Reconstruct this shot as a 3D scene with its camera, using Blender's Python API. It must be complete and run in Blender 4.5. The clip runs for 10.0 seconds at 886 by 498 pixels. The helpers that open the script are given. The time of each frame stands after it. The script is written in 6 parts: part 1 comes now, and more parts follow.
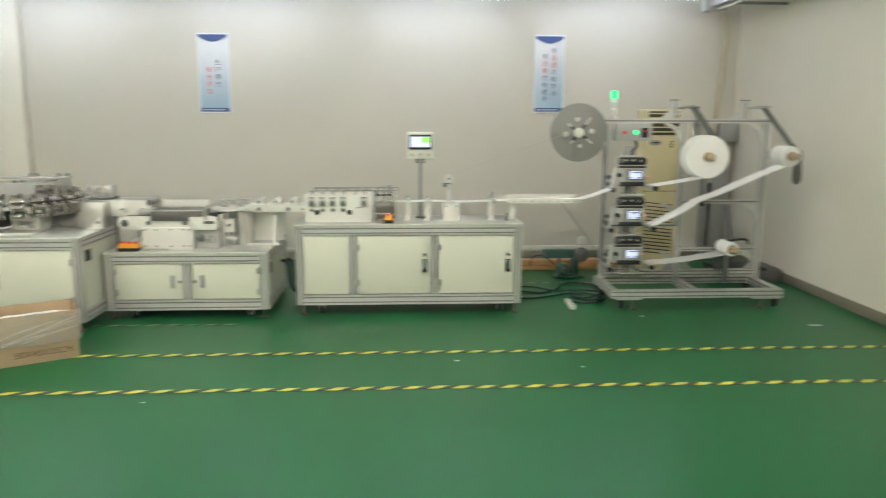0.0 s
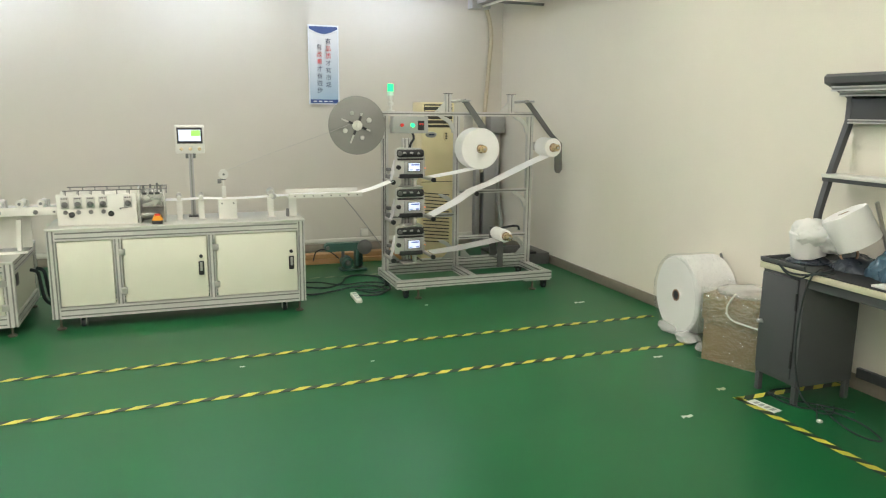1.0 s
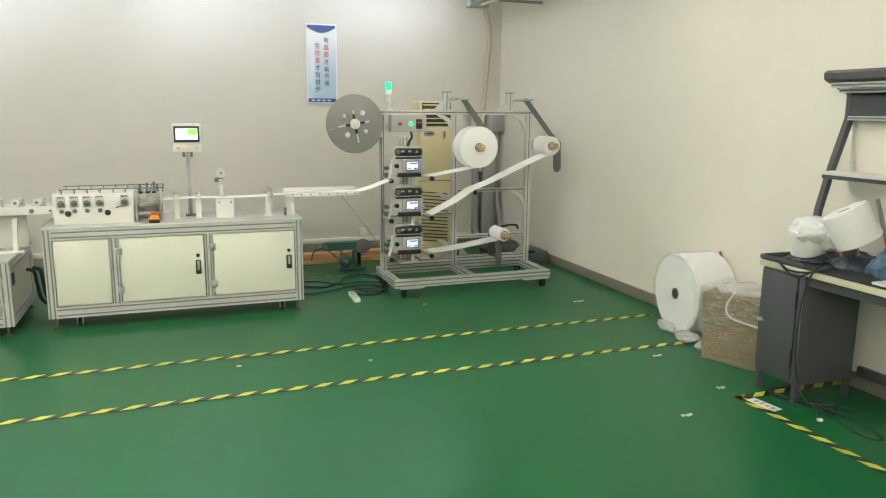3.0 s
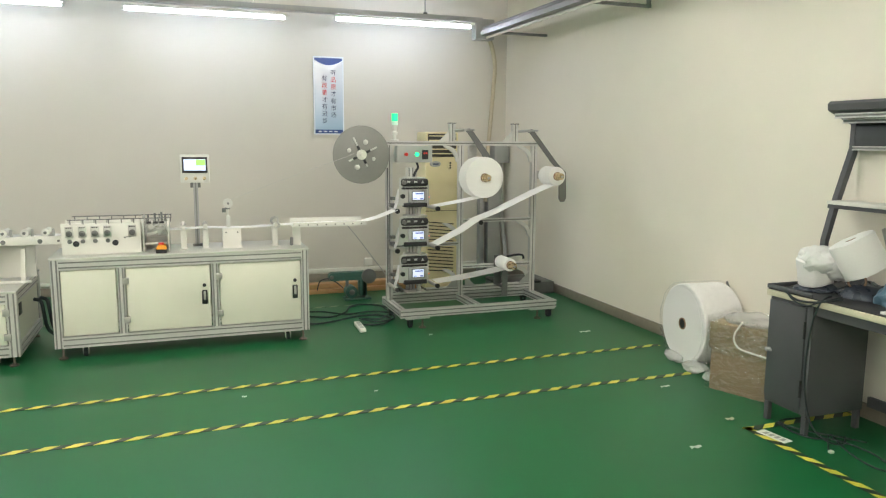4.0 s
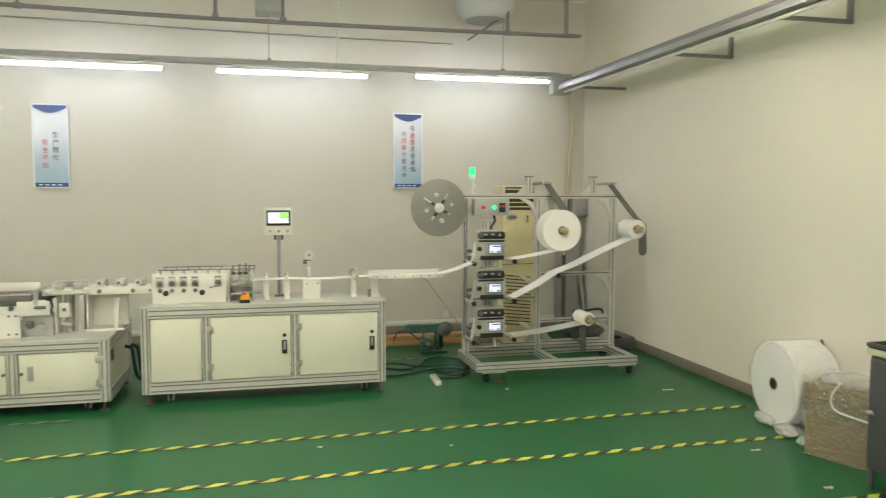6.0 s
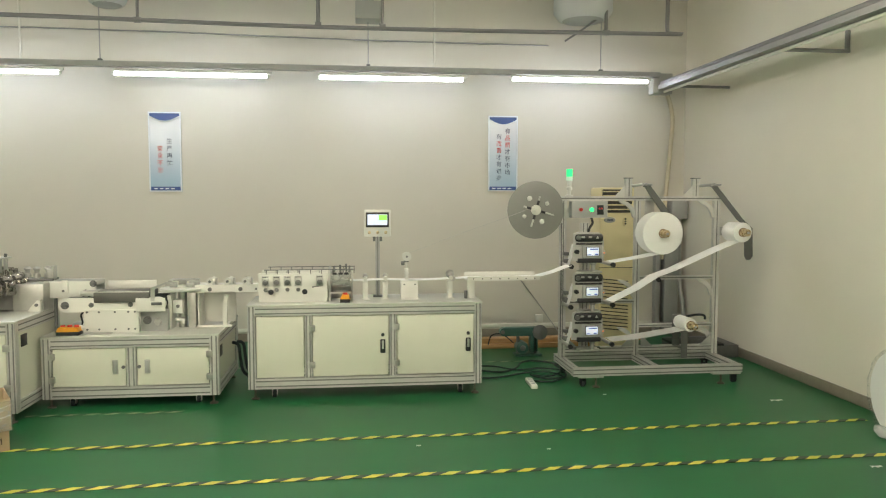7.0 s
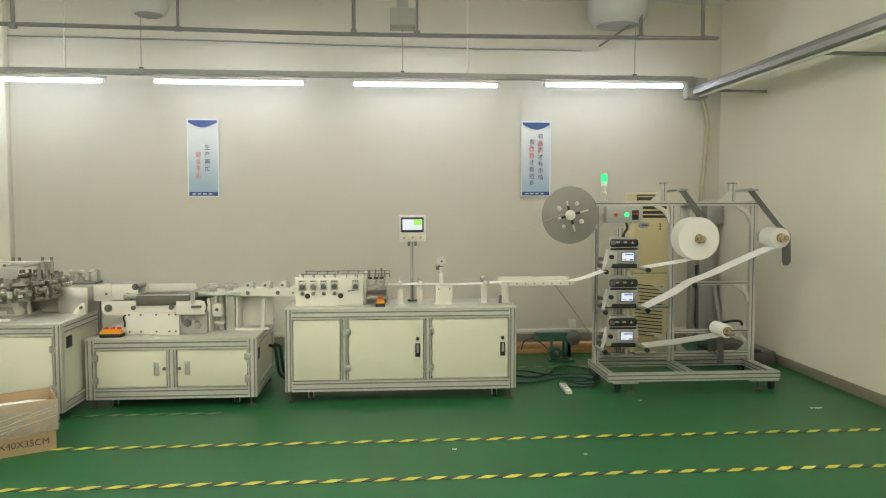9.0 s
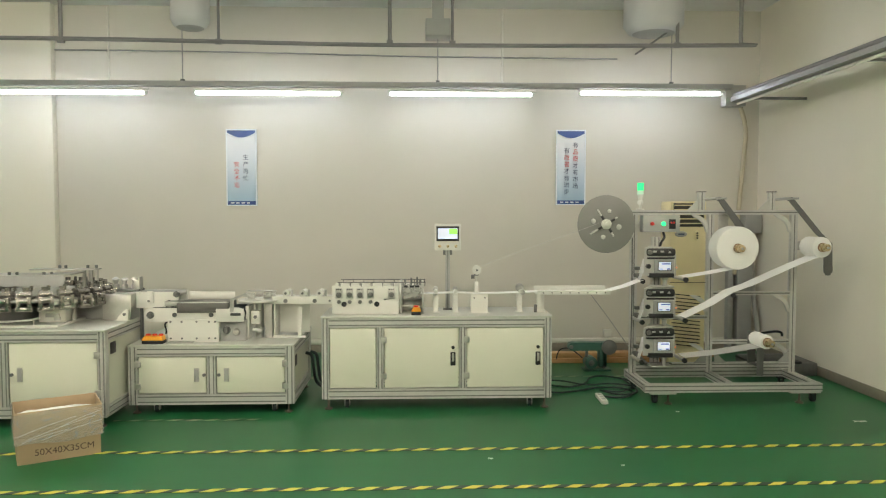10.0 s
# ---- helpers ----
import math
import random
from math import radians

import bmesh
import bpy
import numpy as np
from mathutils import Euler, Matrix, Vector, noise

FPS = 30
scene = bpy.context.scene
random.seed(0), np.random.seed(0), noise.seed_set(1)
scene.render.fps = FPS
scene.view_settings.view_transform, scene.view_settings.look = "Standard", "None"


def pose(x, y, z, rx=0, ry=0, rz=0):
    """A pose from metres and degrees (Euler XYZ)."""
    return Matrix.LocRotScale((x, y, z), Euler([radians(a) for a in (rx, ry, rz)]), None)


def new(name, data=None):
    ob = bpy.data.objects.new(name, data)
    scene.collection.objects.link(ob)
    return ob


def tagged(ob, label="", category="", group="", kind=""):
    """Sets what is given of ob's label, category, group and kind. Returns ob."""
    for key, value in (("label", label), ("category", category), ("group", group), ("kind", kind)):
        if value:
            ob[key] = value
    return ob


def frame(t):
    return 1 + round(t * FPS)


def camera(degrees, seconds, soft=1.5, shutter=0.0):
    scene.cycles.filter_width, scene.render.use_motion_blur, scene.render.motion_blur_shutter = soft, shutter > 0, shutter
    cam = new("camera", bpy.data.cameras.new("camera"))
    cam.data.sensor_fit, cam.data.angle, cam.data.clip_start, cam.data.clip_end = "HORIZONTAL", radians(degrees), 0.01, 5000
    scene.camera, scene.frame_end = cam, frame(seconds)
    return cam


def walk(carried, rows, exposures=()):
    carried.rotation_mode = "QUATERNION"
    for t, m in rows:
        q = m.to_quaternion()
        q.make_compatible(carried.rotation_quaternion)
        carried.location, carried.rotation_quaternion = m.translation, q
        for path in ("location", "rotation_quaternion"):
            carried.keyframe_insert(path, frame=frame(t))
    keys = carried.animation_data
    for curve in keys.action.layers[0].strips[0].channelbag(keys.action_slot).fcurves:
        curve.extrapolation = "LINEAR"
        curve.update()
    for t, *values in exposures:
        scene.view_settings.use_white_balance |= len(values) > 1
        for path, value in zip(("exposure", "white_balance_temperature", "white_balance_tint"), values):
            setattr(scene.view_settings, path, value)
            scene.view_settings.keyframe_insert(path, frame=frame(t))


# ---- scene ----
DEG = 62.0
cam = camera(DEG, 10.0, soft=1.1, shutter=0.35)
PATH = [
    # seconds, x, y, z, yaw, pitch, roll
    (0.0, 0.086, -0.108, 1.629, -2.80, -9.97, -0.13),
    (0.2, 0.086, -0.092, 1.636, -8.67, -10.00, -0.23),
    (0.3, 0.086, -0.084, 1.639, -11.53, -9.97, -0.28),
    (0.4, 0.086, -0.076, 1.642, -13.50, -9.93, -0.33),
    (0.5, 0.086, -0.068, 1.646, -14.94, -9.90, -0.37),
    (1.0, 0.080, -0.022, 1.659, -19.88, -10.70, -0.51),
    (1.5, 0.093, -0.003, 1.652, -20.50, -11.05, -0.58),
    (2.0, 0.106, 0.010, 1.646, -20.31, -11.12, -0.54),
    (2.5, 0.104, 0.005, 1.643, -20.03, -11.05, -0.48),
    (3.8, 0.091, -0.011, 1.638, -19.66, -8.97, -0.35),
    (4.0, 0.092, -0.007, 1.639, -19.52, -8.32, -0.35),
    (4.5, 0.105, 0.011, 1.635, -19.27, -6.76, -0.28),
    (5.0, 0.117, 0.025, 1.628, -18.27, -5.50, -0.18),
    (5.5, 0.109, 0.016, 1.622, -16.99, -4.39, -0.15),
    (6.0, 0.098, 0.004, 1.625, -13.54, -4.14, -0.11),
    (6.2, 0.091, 0.005, 1.623, -11.24, -4.08, -0.12),
    (7.3, 0.013, 0.008, 1.603, -6.25, -3.80, 0.00),
    (7.5, 0.009, 0.007, 1.605, -6.07, -3.81, -0.01),
    (8.0, 0.000, 0.000, 1.600, -5.66, -3.72, -0.01),
    (8.5, -0.011, -0.009, 1.600, -5.17, -3.58, -0.02),
    (9.0, -0.027, -0.020, 1.603, -4.47, -3.39, -0.01),
    (9.5, -0.041, -0.033, 1.607, -3.43, -3.10, -0.02),
    (10.0, -0.058, -0.041, 1.613, -1.99, -2.78, 0.00),
]
walk(cam, [(t, pose(x, y, z, 90 + p, r, a)) for t, x, y, z, a, p, r in PATH], exposures=[(0.0, 0.02, 6250, 12), (1.0, 0.18, 6300, 12), (2.5, 0.25, 6300, 12), (4.0, 0.18, 6250, 12), (5.5, 0.1, 6700, 10), (7.5, -0.1, 6800, 9), (10.0, -0.12, 6750, 9)])

# ---- light ----
TUBE_POWER = 42.0
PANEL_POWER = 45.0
world = bpy.data.worlds.new("world")
scene.world = world
world.use_nodes = True
world.node_tree.nodes["Background"].inputs[0].default_value = (0.9, 0.95, 1.0, 1)
world.node_tree.nodes["Background"].inputs[1].default_value = 0.05


# ---- materials ----
def mat(name, color, rough=0.5, metal=0.0, var=0.06, scale=8.0, bump=0.0, bump_scale=60.0, coat=0.0, emit=0.0, spec=0.5,
        rough_var=0.08, stain=None, stain_scale=1.2, stain_amount=0.3, sheen=0.0, trans=0.0, ior=1.45, alpha=1.0):
    m = bpy.data.materials.new(name)
    m.use_nodes = True
    nt = m.node_tree
    b = nt.nodes["Principled BSDF"]
    b.inputs["Metallic"].default_value = metal
    b.inputs["Specular IOR Level"].default_value = spec
    b.inputs["Coat Weight"].default_value = coat
    b.inputs["Coat Roughness"].default_value = 0.12
    b.inputs["Sheen Weight"].default_value = sheen
    b.inputs["Transmission Weight"].default_value = trans
    b.inputs["IOR"].default_value = ior
    b.inputs["Alpha"].default_value = alpha
    co = nt.nodes.new("ShaderNodeNewGeometry")
    info = nt.nodes.new("ShaderNodeObjectInfo")
    n1 = nt.nodes.new("ShaderNodeTexNoise")
    n1.inputs["Scale"].default_value = scale
    n1.inputs["Detail"].default_value = 6
    nt.links.new(co.outputs["Position"], n1.inputs["Vector"])
    lo = tuple(max(0, c * (1 - var)) for c in color) + (1,)
    hi = tuple(min(1, c * (1 + var)) for c in color) + (1,)
    ramp = nt.nodes.new("ShaderNodeMix")
    ramp.data_type = "RGBA"
    ramp.inputs[6].default_value, ramp.inputs[7].default_value = lo, hi
    nt.links.new(n1.outputs["Fac"], ramp.inputs[0])
    out = ramp.outputs[2]
    if stain:
        n2 = nt.nodes.new("ShaderNodeTexNoise")
        n2.inputs["Scale"].default_value = stain_scale
        n2.inputs["Detail"].default_value = 4
        n2.inputs["Roughness"].default_value = 0.5
        nt.links.new(co.outputs["Position"], n2.inputs["Vector"])
        mr = nt.nodes.new("ShaderNodeMapRange")
        mr.inputs[1].default_value, mr.inputs[2].default_value, mr.inputs[4].default_value = 0.35, 0.75, stain_amount
        nt.links.new(n2.outputs["Fac"], mr.inputs[0])
        mx = nt.nodes.new("ShaderNodeMix")
        mx.data_type = "RGBA"
        mx.inputs[7].default_value = (*stain, 1)
        nt.links.new(mr.outputs[0], mx.inputs[0])
        nt.links.new(out, mx.inputs[6])
        out = mx.outputs[2]
    nt.links.new(out, b.inputs["Base Color"])
    rr = nt.nodes.new("ShaderNodeMapRange")
    rr.inputs[3].default_value, rr.inputs[4].default_value = max(0.02, rough - rough_var), min(1, rough + rough_var)
    nt.links.new(n1.outputs["Fac"], rr.inputs[0])
    nt.links.new(rr.outputs[0], b.inputs["Roughness"])
    if bump:
        n3 = nt.nodes.new("ShaderNodeTexNoise")
        n3.inputs["Scale"].default_value = bump_scale
        n3.inputs["Detail"].default_value = 4
        nt.links.new(co.outputs["Position"], n3.inputs["Vector"])
        bp = nt.nodes.new("ShaderNodeBump")
        bp.inputs["Strength"].default_value = bump
        bp.inputs["Distance"].default_value = 0.01
        nt.links.new(n3.outputs["Fac"], bp.inputs["Height"])
        nt.links.new(bp.outputs[0], b.inputs["Normal"])
    if emit:
        b.inputs["Emission Color"].default_value = (*color, 1)
        b.inputs["Emission Strength"].default_value = emit
    return m


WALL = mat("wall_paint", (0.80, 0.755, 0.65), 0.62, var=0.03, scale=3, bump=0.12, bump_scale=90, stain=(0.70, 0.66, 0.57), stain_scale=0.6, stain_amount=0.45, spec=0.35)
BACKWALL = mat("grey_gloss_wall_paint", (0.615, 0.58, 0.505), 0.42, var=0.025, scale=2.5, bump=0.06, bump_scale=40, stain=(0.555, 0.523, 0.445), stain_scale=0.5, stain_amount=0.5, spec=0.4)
CEIL = mat("ceiling_paint", (0.80, 0.79, 0.79), 0.8, var=0.04, scale=2, bump=0.1)
FLOOR = mat("green_epoxy", (0.011, 0.110, 0.036), 0.33, var=0.08, scale=0.55, coat=0.0, spec=0.27, rough_var=0.04)
SKIRT = mat("brown_skirting_tile", (0.25, 0.215, 0.17), 0.45, var=0.2, scale=14, bump=0.1)
ALU = mat("anodised_aluminium", (0.60, 0.59, 0.56), 0.34, metal=0.5, var=0.06, scale=25, rough_var=0.1)
# dark grey that imitates the shade inside the profile slots
SLOTSHADE = mat("slot_floor_shade", (0.21, 0.21, 0.20), 0.55, var=0.12, scale=30)
STEEL = mat("machined_steel", (0.47, 0.46, 0.43), 0.32, metal=0.7, var=0.12, scale=40)
DSTEEL = mat("dark_steel", (0.16, 0.16, 0.155), 0.42, metal=0.5, var=0.15, scale=30)
PANEL = mat("cream_panel_paint", (0.67, 0.67, 0.555), 0.42, var=0.025, scale=5, stain=(0.62, 0.62, 0.49), stain_scale=2.2, stain_amount=0.25, bump=0.03, bump_scale=200)
WHITE = mat("white_machine_paint", (0.68, 0.67, 0.61), 0.38, var=0.03, scale=12, stain=(0.6, 0.59, 0.52), stain_scale=6, stain_amount=0.25)
TOP = mat("worktop_plate", (0.58, 0.58, 0.53), 0.36, metal=0.3, var=0.06, scale=10)
GREY = mat("grey_enamel", (0.36, 0.36, 0.34), 0.42, var=0.05, scale=15)
BLACK = mat("black_plastic", (0.018, 0.018, 0.019), 0.42, var=0.2, scale=40)
RUBBER = mat("black_rubber", (0.018, 0.026, 0.027), 0.65, var=0.2, scale=30)
BRASS = mat("brass_chuck", (0.60, 0.48, 0.31), 0.28, metal=0.85, var=0.15, scale=50)
COPPER = mat("copper_foot", (0.17, 0.14, 0.115), 0.4, metal=0.7, var=0.15, scale=40)
ORANGE = mat("orange_plastic", (0.75, 0.32, 0.025), 0.4, var=0.05)
RED = mat("red_plastic", (0.65, 0.04, 0.03), 0.35, var=0.05)
MILKY = mat("milky_plastic", (0.56, 0.55, 0.51), 0.35, var=0.06, scale=60)
FABRIC = mat("white_nonwoven", (0.82, 0.81, 0.78), 0.85, var=0.03, scale=120, bump=0.25, bump_scale=300, sheen=0.2)
DARKCARD = mat("brown_cardboard", (0.30, 0.205, 0.115), 0.7, var=0.1, scale=9, bump=0.1, bump_scale=150, stain=(0.24, 0.16, 0.09), stain_scale=4)
CARD = mat("cardboard", (0.38, 0.275, 0.165), 0.75, var=0.07, scale=9, bump=0.1, bump_scale=150, stain=(0.33, 0.22, 0.12), stain_scale=4)
INK = mat("brown_print_ink", (0.085, 0.052, 0.032), 0.7)
WOOD = mat("pine_plank", (0.40, 0.22, 0.09), 0.6, var=0.25, scale=5, bump=0.15)
AC = mat("aged_cream_enamel", (0.74, 0.65, 0.39), 0.4, var=0.03, scale=4, stain=(0.55, 0.45, 0.24), stain_scale=3)
ACDARK = mat("dark_vent_plastic", (0.05, 0.045, 0.035), 0.5)
PIPE = mat("grey_painted_pipe", (0.22, 0.21, 0.205), 0.5, var=0.12, scale=10)
TRAY = mat("galvanised_tray", (0.36, 0.36, 0.345), 0.45, metal=0.3, var=0.08, scale=12)
DUCT = mat("pale_duct_paint", (0.58, 0.58, 0.58), 0.6, var=0.05, scale=4)
SIDETRAY = mat("dull_grey_tray", (0.32, 0.31, 0.305), 0.5, metal=0.2, var=0.1, scale=12)
PVC = mat("white_pvc", (0.72, 0.70, 0.62), 0.45, var=0.04)
INSUL = mat("beige_pipe_wrap", (0.52, 0.46, 0.33), 0.7, var=0.1, scale=20, bump=0.3, bump_scale=60)
BENCH = mat("charcoal_enamel", (0.078, 0.080, 0.084), 0.45, var=0.08, scale=12)
MATBLK = mat("black_rubber_mat", (0.02, 0.021, 0.022), 0.6, var=0.15)
EDGE = mat("beige_edge_band", (0.62, 0.58, 0.42), 0.5)
GREEN = mat("green_machine_enamel", (0.04, 0.11, 0.085), 0.42, var=0.12, scale=20)
MESHGREY = mat("grey_polymer_disc", (0.21, 0.205, 0.19), 0.42, var=0.04, scale=30)
PAPER = mat("white_paper", (0.75, 0.75, 0.70), 0.8)
BLUE = mat("blue_film", (0.07, 0.13, 0.18), 0.3, var=0.3, scale=18)
BROWN = mat("brown_paper_core", (0.28, 0.18, 0.12), 0.8, var=0.1)
TUBE = mat("lit_tube_glass", (0.79, 0.86, 1.0), 0.4, var=0.0, emit=TUBE_POWER)
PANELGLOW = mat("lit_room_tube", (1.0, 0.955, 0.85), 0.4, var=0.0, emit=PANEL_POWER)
GLOWG = mat("lit_green_lens", (0.02, 0.85, 0.26), 0.4, var=0.0, emit=1.0)
# lens that is no lamp, brightened by a weak emission of its own
CLEARG = mat("green_lens_faint_glow", (0.55, 0.75, 0.62), 0.3, var=0.0, emit=0.25)
LEDG = mat("lit_green_button", (0.03, 0.9, 0.3), 0.4, var=0.0, emit=1.2)
LEDR = mat("lit_orange_pilot", (1.0, 0.25, 0.05), 0.4, var=0.0, emit=0.9)
SCREEN = mat("lit_white_screen", (0.62, 0.68, 0.84), 0.3, var=0.0, emit=0.62)
SCRBLUE = mat("lit_blue_screen", (0.10, 0.14, 0.36), 0.3, var=0.0, emit=0.3)
SCRGREEN = mat("lit_green_field", (0.30, 0.72, 0.12), 0.3, var=0.0, emit=0.55)
THINWEB = mat("thin_nonwoven", (0.74, 0.73, 0.69), 0.85, var=0.05, scale=40, alpha=0.55)
BANWHITE = mat("banner_film_white", (0.76, 0.80, 0.84), 0.14, var=0.02)
BANBLUE = mat("banner_film_blue", (0.035, 0.075, 0.24), 0.3, var=0.05)
TXTRED = mat("banner_red_ink", (0.62, 0.05, 0.05), 0.4)
TXTBLK = mat("banner_navy_ink", (0.035, 0.045, 0.10), 0.4)


def gradient_film():
    """Banner film that runs from white at the top to pale sky blue below."""
    m = mat("banner_film_sky", (0.6, 0.7, 0.8), 0.13)
    nt = m.node_tree
    b = nt.nodes["Principled BSDF"]
    geo = nt.nodes["Geometry"]
    sep = nt.nodes.new("ShaderNodeSeparateXYZ")
    nt.links.new(geo.outputs["Position"], sep.inputs[0])
    mr = nt.nodes.new("ShaderNodeMapRange")
    mr.inputs[1].default_value, mr.inputs[2].default_value = 1.76, 2.40
    nt.links.new(sep.outputs[2], mr.inputs[0])
    mx = nt.nodes.new("ShaderNodeMix")
    mx.data_type = "RGBA"
    mx.inputs[6].default_value, mx.inputs[7].default_value = (0.36, 0.50, 0.62, 1), (0.72, 0.73, 0.75, 1)
    nt.links.new(mr.outputs[0], mx.inputs[0])
    nt.links.new(mx.outputs[2], b.inputs["Base Color"])
    return m


BANSKY = gradient_film()


def hazard(name="hazard_tape", low=(0.50, 0.44, 0.035), high=(0.78, 0.70, 0.10), dark=(0.012, 0.022, 0.014)):
    """Floor tape with slanting yellow and near-black stripes, worn in places."""
    m = bpy.data.materials.new(name)
    m.use_nodes = True
    nt = m.node_tree
    b = nt.nodes["Principled BSDF"]
    b.inputs["Roughness"].default_value = 0.4
    tc = nt.nodes.new("ShaderNodeTexCoord")
    sep = nt.nodes.new("ShaderNodeSeparateXYZ")
    nt.links.new(tc.outputs["Object"], sep.inputs[0])
    m1 = nt.nodes.new("ShaderNodeMath")
    m1.operation = "MULTIPLY_ADD"
    m1.inputs[1].default_value = -1.25
    nt.links.new(sep.outputs[1], m1.inputs[0])
    nt.links.new(sep.outputs[0], m1.inputs[2])
    m2 = nt.nodes.new("ShaderNodeMath")
    m2.operation = "MODULO"
    m2.inputs[1].default_value = 0.152
    off = nt.nodes.new("ShaderNodeMath")
    off.operation = "ADD"
    off.inputs[1].default_value = 40.0
    nt.links.new(m1.outputs[0], off.inputs[0])
    nt.links.new(off.outputs[0], m2.inputs[0])
    m3 = nt.nodes.new("ShaderNodeMath")
    m3.operation = "LESS_THAN"
    m3.inputs[1].default_value = 0.078
    nt.links.new(m2.outputs[0], m3.inputs[0])
    nz = nt.nodes.new("ShaderNodeTexNoise")
    nz.inputs["Scale"].default_value = 9
    nz.inputs["Detail"].default_value = 6
    nt.links.new(tc.outputs["Object"], nz.inputs["Vector"])
    ye = nt.nodes.new("ShaderNodeMix")
    ye.data_type = "RGBA"
    ye.inputs[6].default_value, ye.inputs[7].default_value = (*low, 1), (*high, 1)
    nt.links.new(nz.outputs["Fac"], ye.inputs[0])
    mx = nt.nodes.new("ShaderNodeMix")
    mx.data_type = "RGBA"
    mx.inputs[6].default_value = (*dark, 1)
    nt.links.new(m3.outputs[0], mx.inputs[0])
    nt.links.new(ye.outputs[2], mx.inputs[7])
    nt.links.new(mx.outputs[2], b.inputs["Base Color"])
    return m


HAZARD = hazard()
WORN = hazard("worn_hazard_tape", (0.05, 0.12, 0.04), (0.36, 0.38, 0.24), (0.008, 0.08, 0.026))


def film_wrap(name="clear_stretch_film", fac=0.16):
    """Clear stretch film: mostly see-through, with glossy creases."""
    m = bpy.data.materials.new(name)
    m.use_nodes = True
    nt = m.node_tree
    nt.nodes.remove(nt.nodes["Principled BSDF"])
    out = nt.nodes["Material Output"]
    tr = nt.nodes.new("ShaderNodeBsdfTransparent")
    gl = nt.nodes.new("ShaderNodeBsdfPrincipled")
    gl.inputs["Base Color"].default_value = (0.8, 0.8, 0.78, 1)
    gl.inputs["Roughness"].default_value = 0.18
    geo = nt.nodes.new("ShaderNodeNewGeometry")
    nz = nt.nodes.new("ShaderNodeTexNoise")
    nz.inputs["Scale"].default_value = 16
    nz.inputs["Detail"].default_value = 5
    nz.inputs["Distortion"].default_value = 1.5
    nt.links.new(geo.outputs["Position"], nz.inputs["Vector"])
    bp = nt.nodes.new("ShaderNodeBump")
    bp.inputs["Strength"].default_value = 0.9
    bp.inputs["Distance"].default_value = 0.03
    nt.links.new(nz.outputs["Fac"], bp.inputs["Height"])
    nt.links.new(bp.outputs[0], gl.inputs["Normal"])
    mr = nt.nodes.new("ShaderNodeMapRange")
    mr.inputs[1].default_value, mr.inputs[2].default_value = 0.35, 0.8
    mr.inputs[3].default_value, mr.inputs[4].default_value = fac * 0.7, fac * 1.7
    nt.links.new(nz.outputs["Fac"], mr.inputs[0])
    mx = nt.nodes.new("ShaderNodeMixShader")
    nt.links.new(mr.outputs[0], mx.inputs[0])
    nt.links.new(tr.outputs[0], mx.inputs[1])
    nt.links.new(gl.outputs[0], mx.inputs[2])
    nt.links.new(mx.outputs[0], out.inputs[0])
    return m


WRAP = film_wrap(fac=0.12)


def shiny_film():
    """Tight clear film: see-through but for sharp highlights on its creases."""
    m = film_wrap("shiny_clear_film", 0.16)
    nt = m.node_tree
    mix = nt.nodes["Mix Shader"]
    gl = nt.nodes.new("ShaderNodeBsdfGlossy")
    gl.inputs["Color"].default_value = (0.9, 0.9, 0.88, 1)
    gl.inputs["Roughness"].default_value = 0.14
    nt.links.new(nt.nodes["Bump"].outputs[0], gl.inputs["Normal"])
    nt.links.new(gl.outputs[0], mix.inputs[2])
    nt.nodes.remove(nt.nodes["Principled BSDF"])
    return m


SHINY = shiny_film()
VEIL = mat("white_translucent_film", (0.80, 0.80, 0.77), 0.35, var=0.04, scale=10, bump=0.5, bump_scale=22, alpha=0.85)
DARKFILM = mat("dark_slate_film", (0.045, 0.055, 0.07), 0.28, var=0.25, scale=16)
CREASED = film_wrap("creased_stretch_film", 0.24)
BAG = mat("clear_crumpled_bag", (0.80, 0.80, 0.77), 0.22, var=0.04, scale=10, bump=0.4, bump_scale=25, alpha=0.45)
GUN = mat("gunmetal_block", (0.13, 0.125, 0.115), 0.38, metal=0.3, var=0.1, scale=20)
OILED = mat("oiled_steel", (0.36, 0.34, 0.31), 0.24, metal=0.85, var=0.18, scale=35)

# ---- mesh helpers ----
WORLDM = {}


def thing(name, x, y, z, rz=0.0, label="", category="", group=""):
    ob = new(name)
    m = pose(x, y, z, 0, 0, rz)
    ob.matrix_basis = m
    WORLDM[ob] = m
    ob.empty_display_size = 0.05
    return tagged(ob, label, category, group)


def part(name, bm, material, parent, label="", local=False, smooth=True):
    """Links bm as one mesh under parent; bm is in world space unless local."""
    me = bpy.data.meshes.new(name)
    pm = WORLDM.get(parent, Matrix())
    if not local:
        bm.transform(pm.inverted())
    bmesh.ops.recalc_face_normals(bm, faces=bm.faces)
    bm.to_mesh(me)
    bm.free()
    me.materials.append(material)
    # second material slot: the painted shade of the groove floors
    if material in (ALU, GREY):
        me.materials.append(SLOTSHADE)
    if smooth:
        me.shade_smooth()
        me.set_sharp_from_angle(angle=radians(35))
    ob = new(name, me)
    ob.parent = parent
    WORLDM[ob] = pm
    if label:
        ob["label"] = label
    return ob


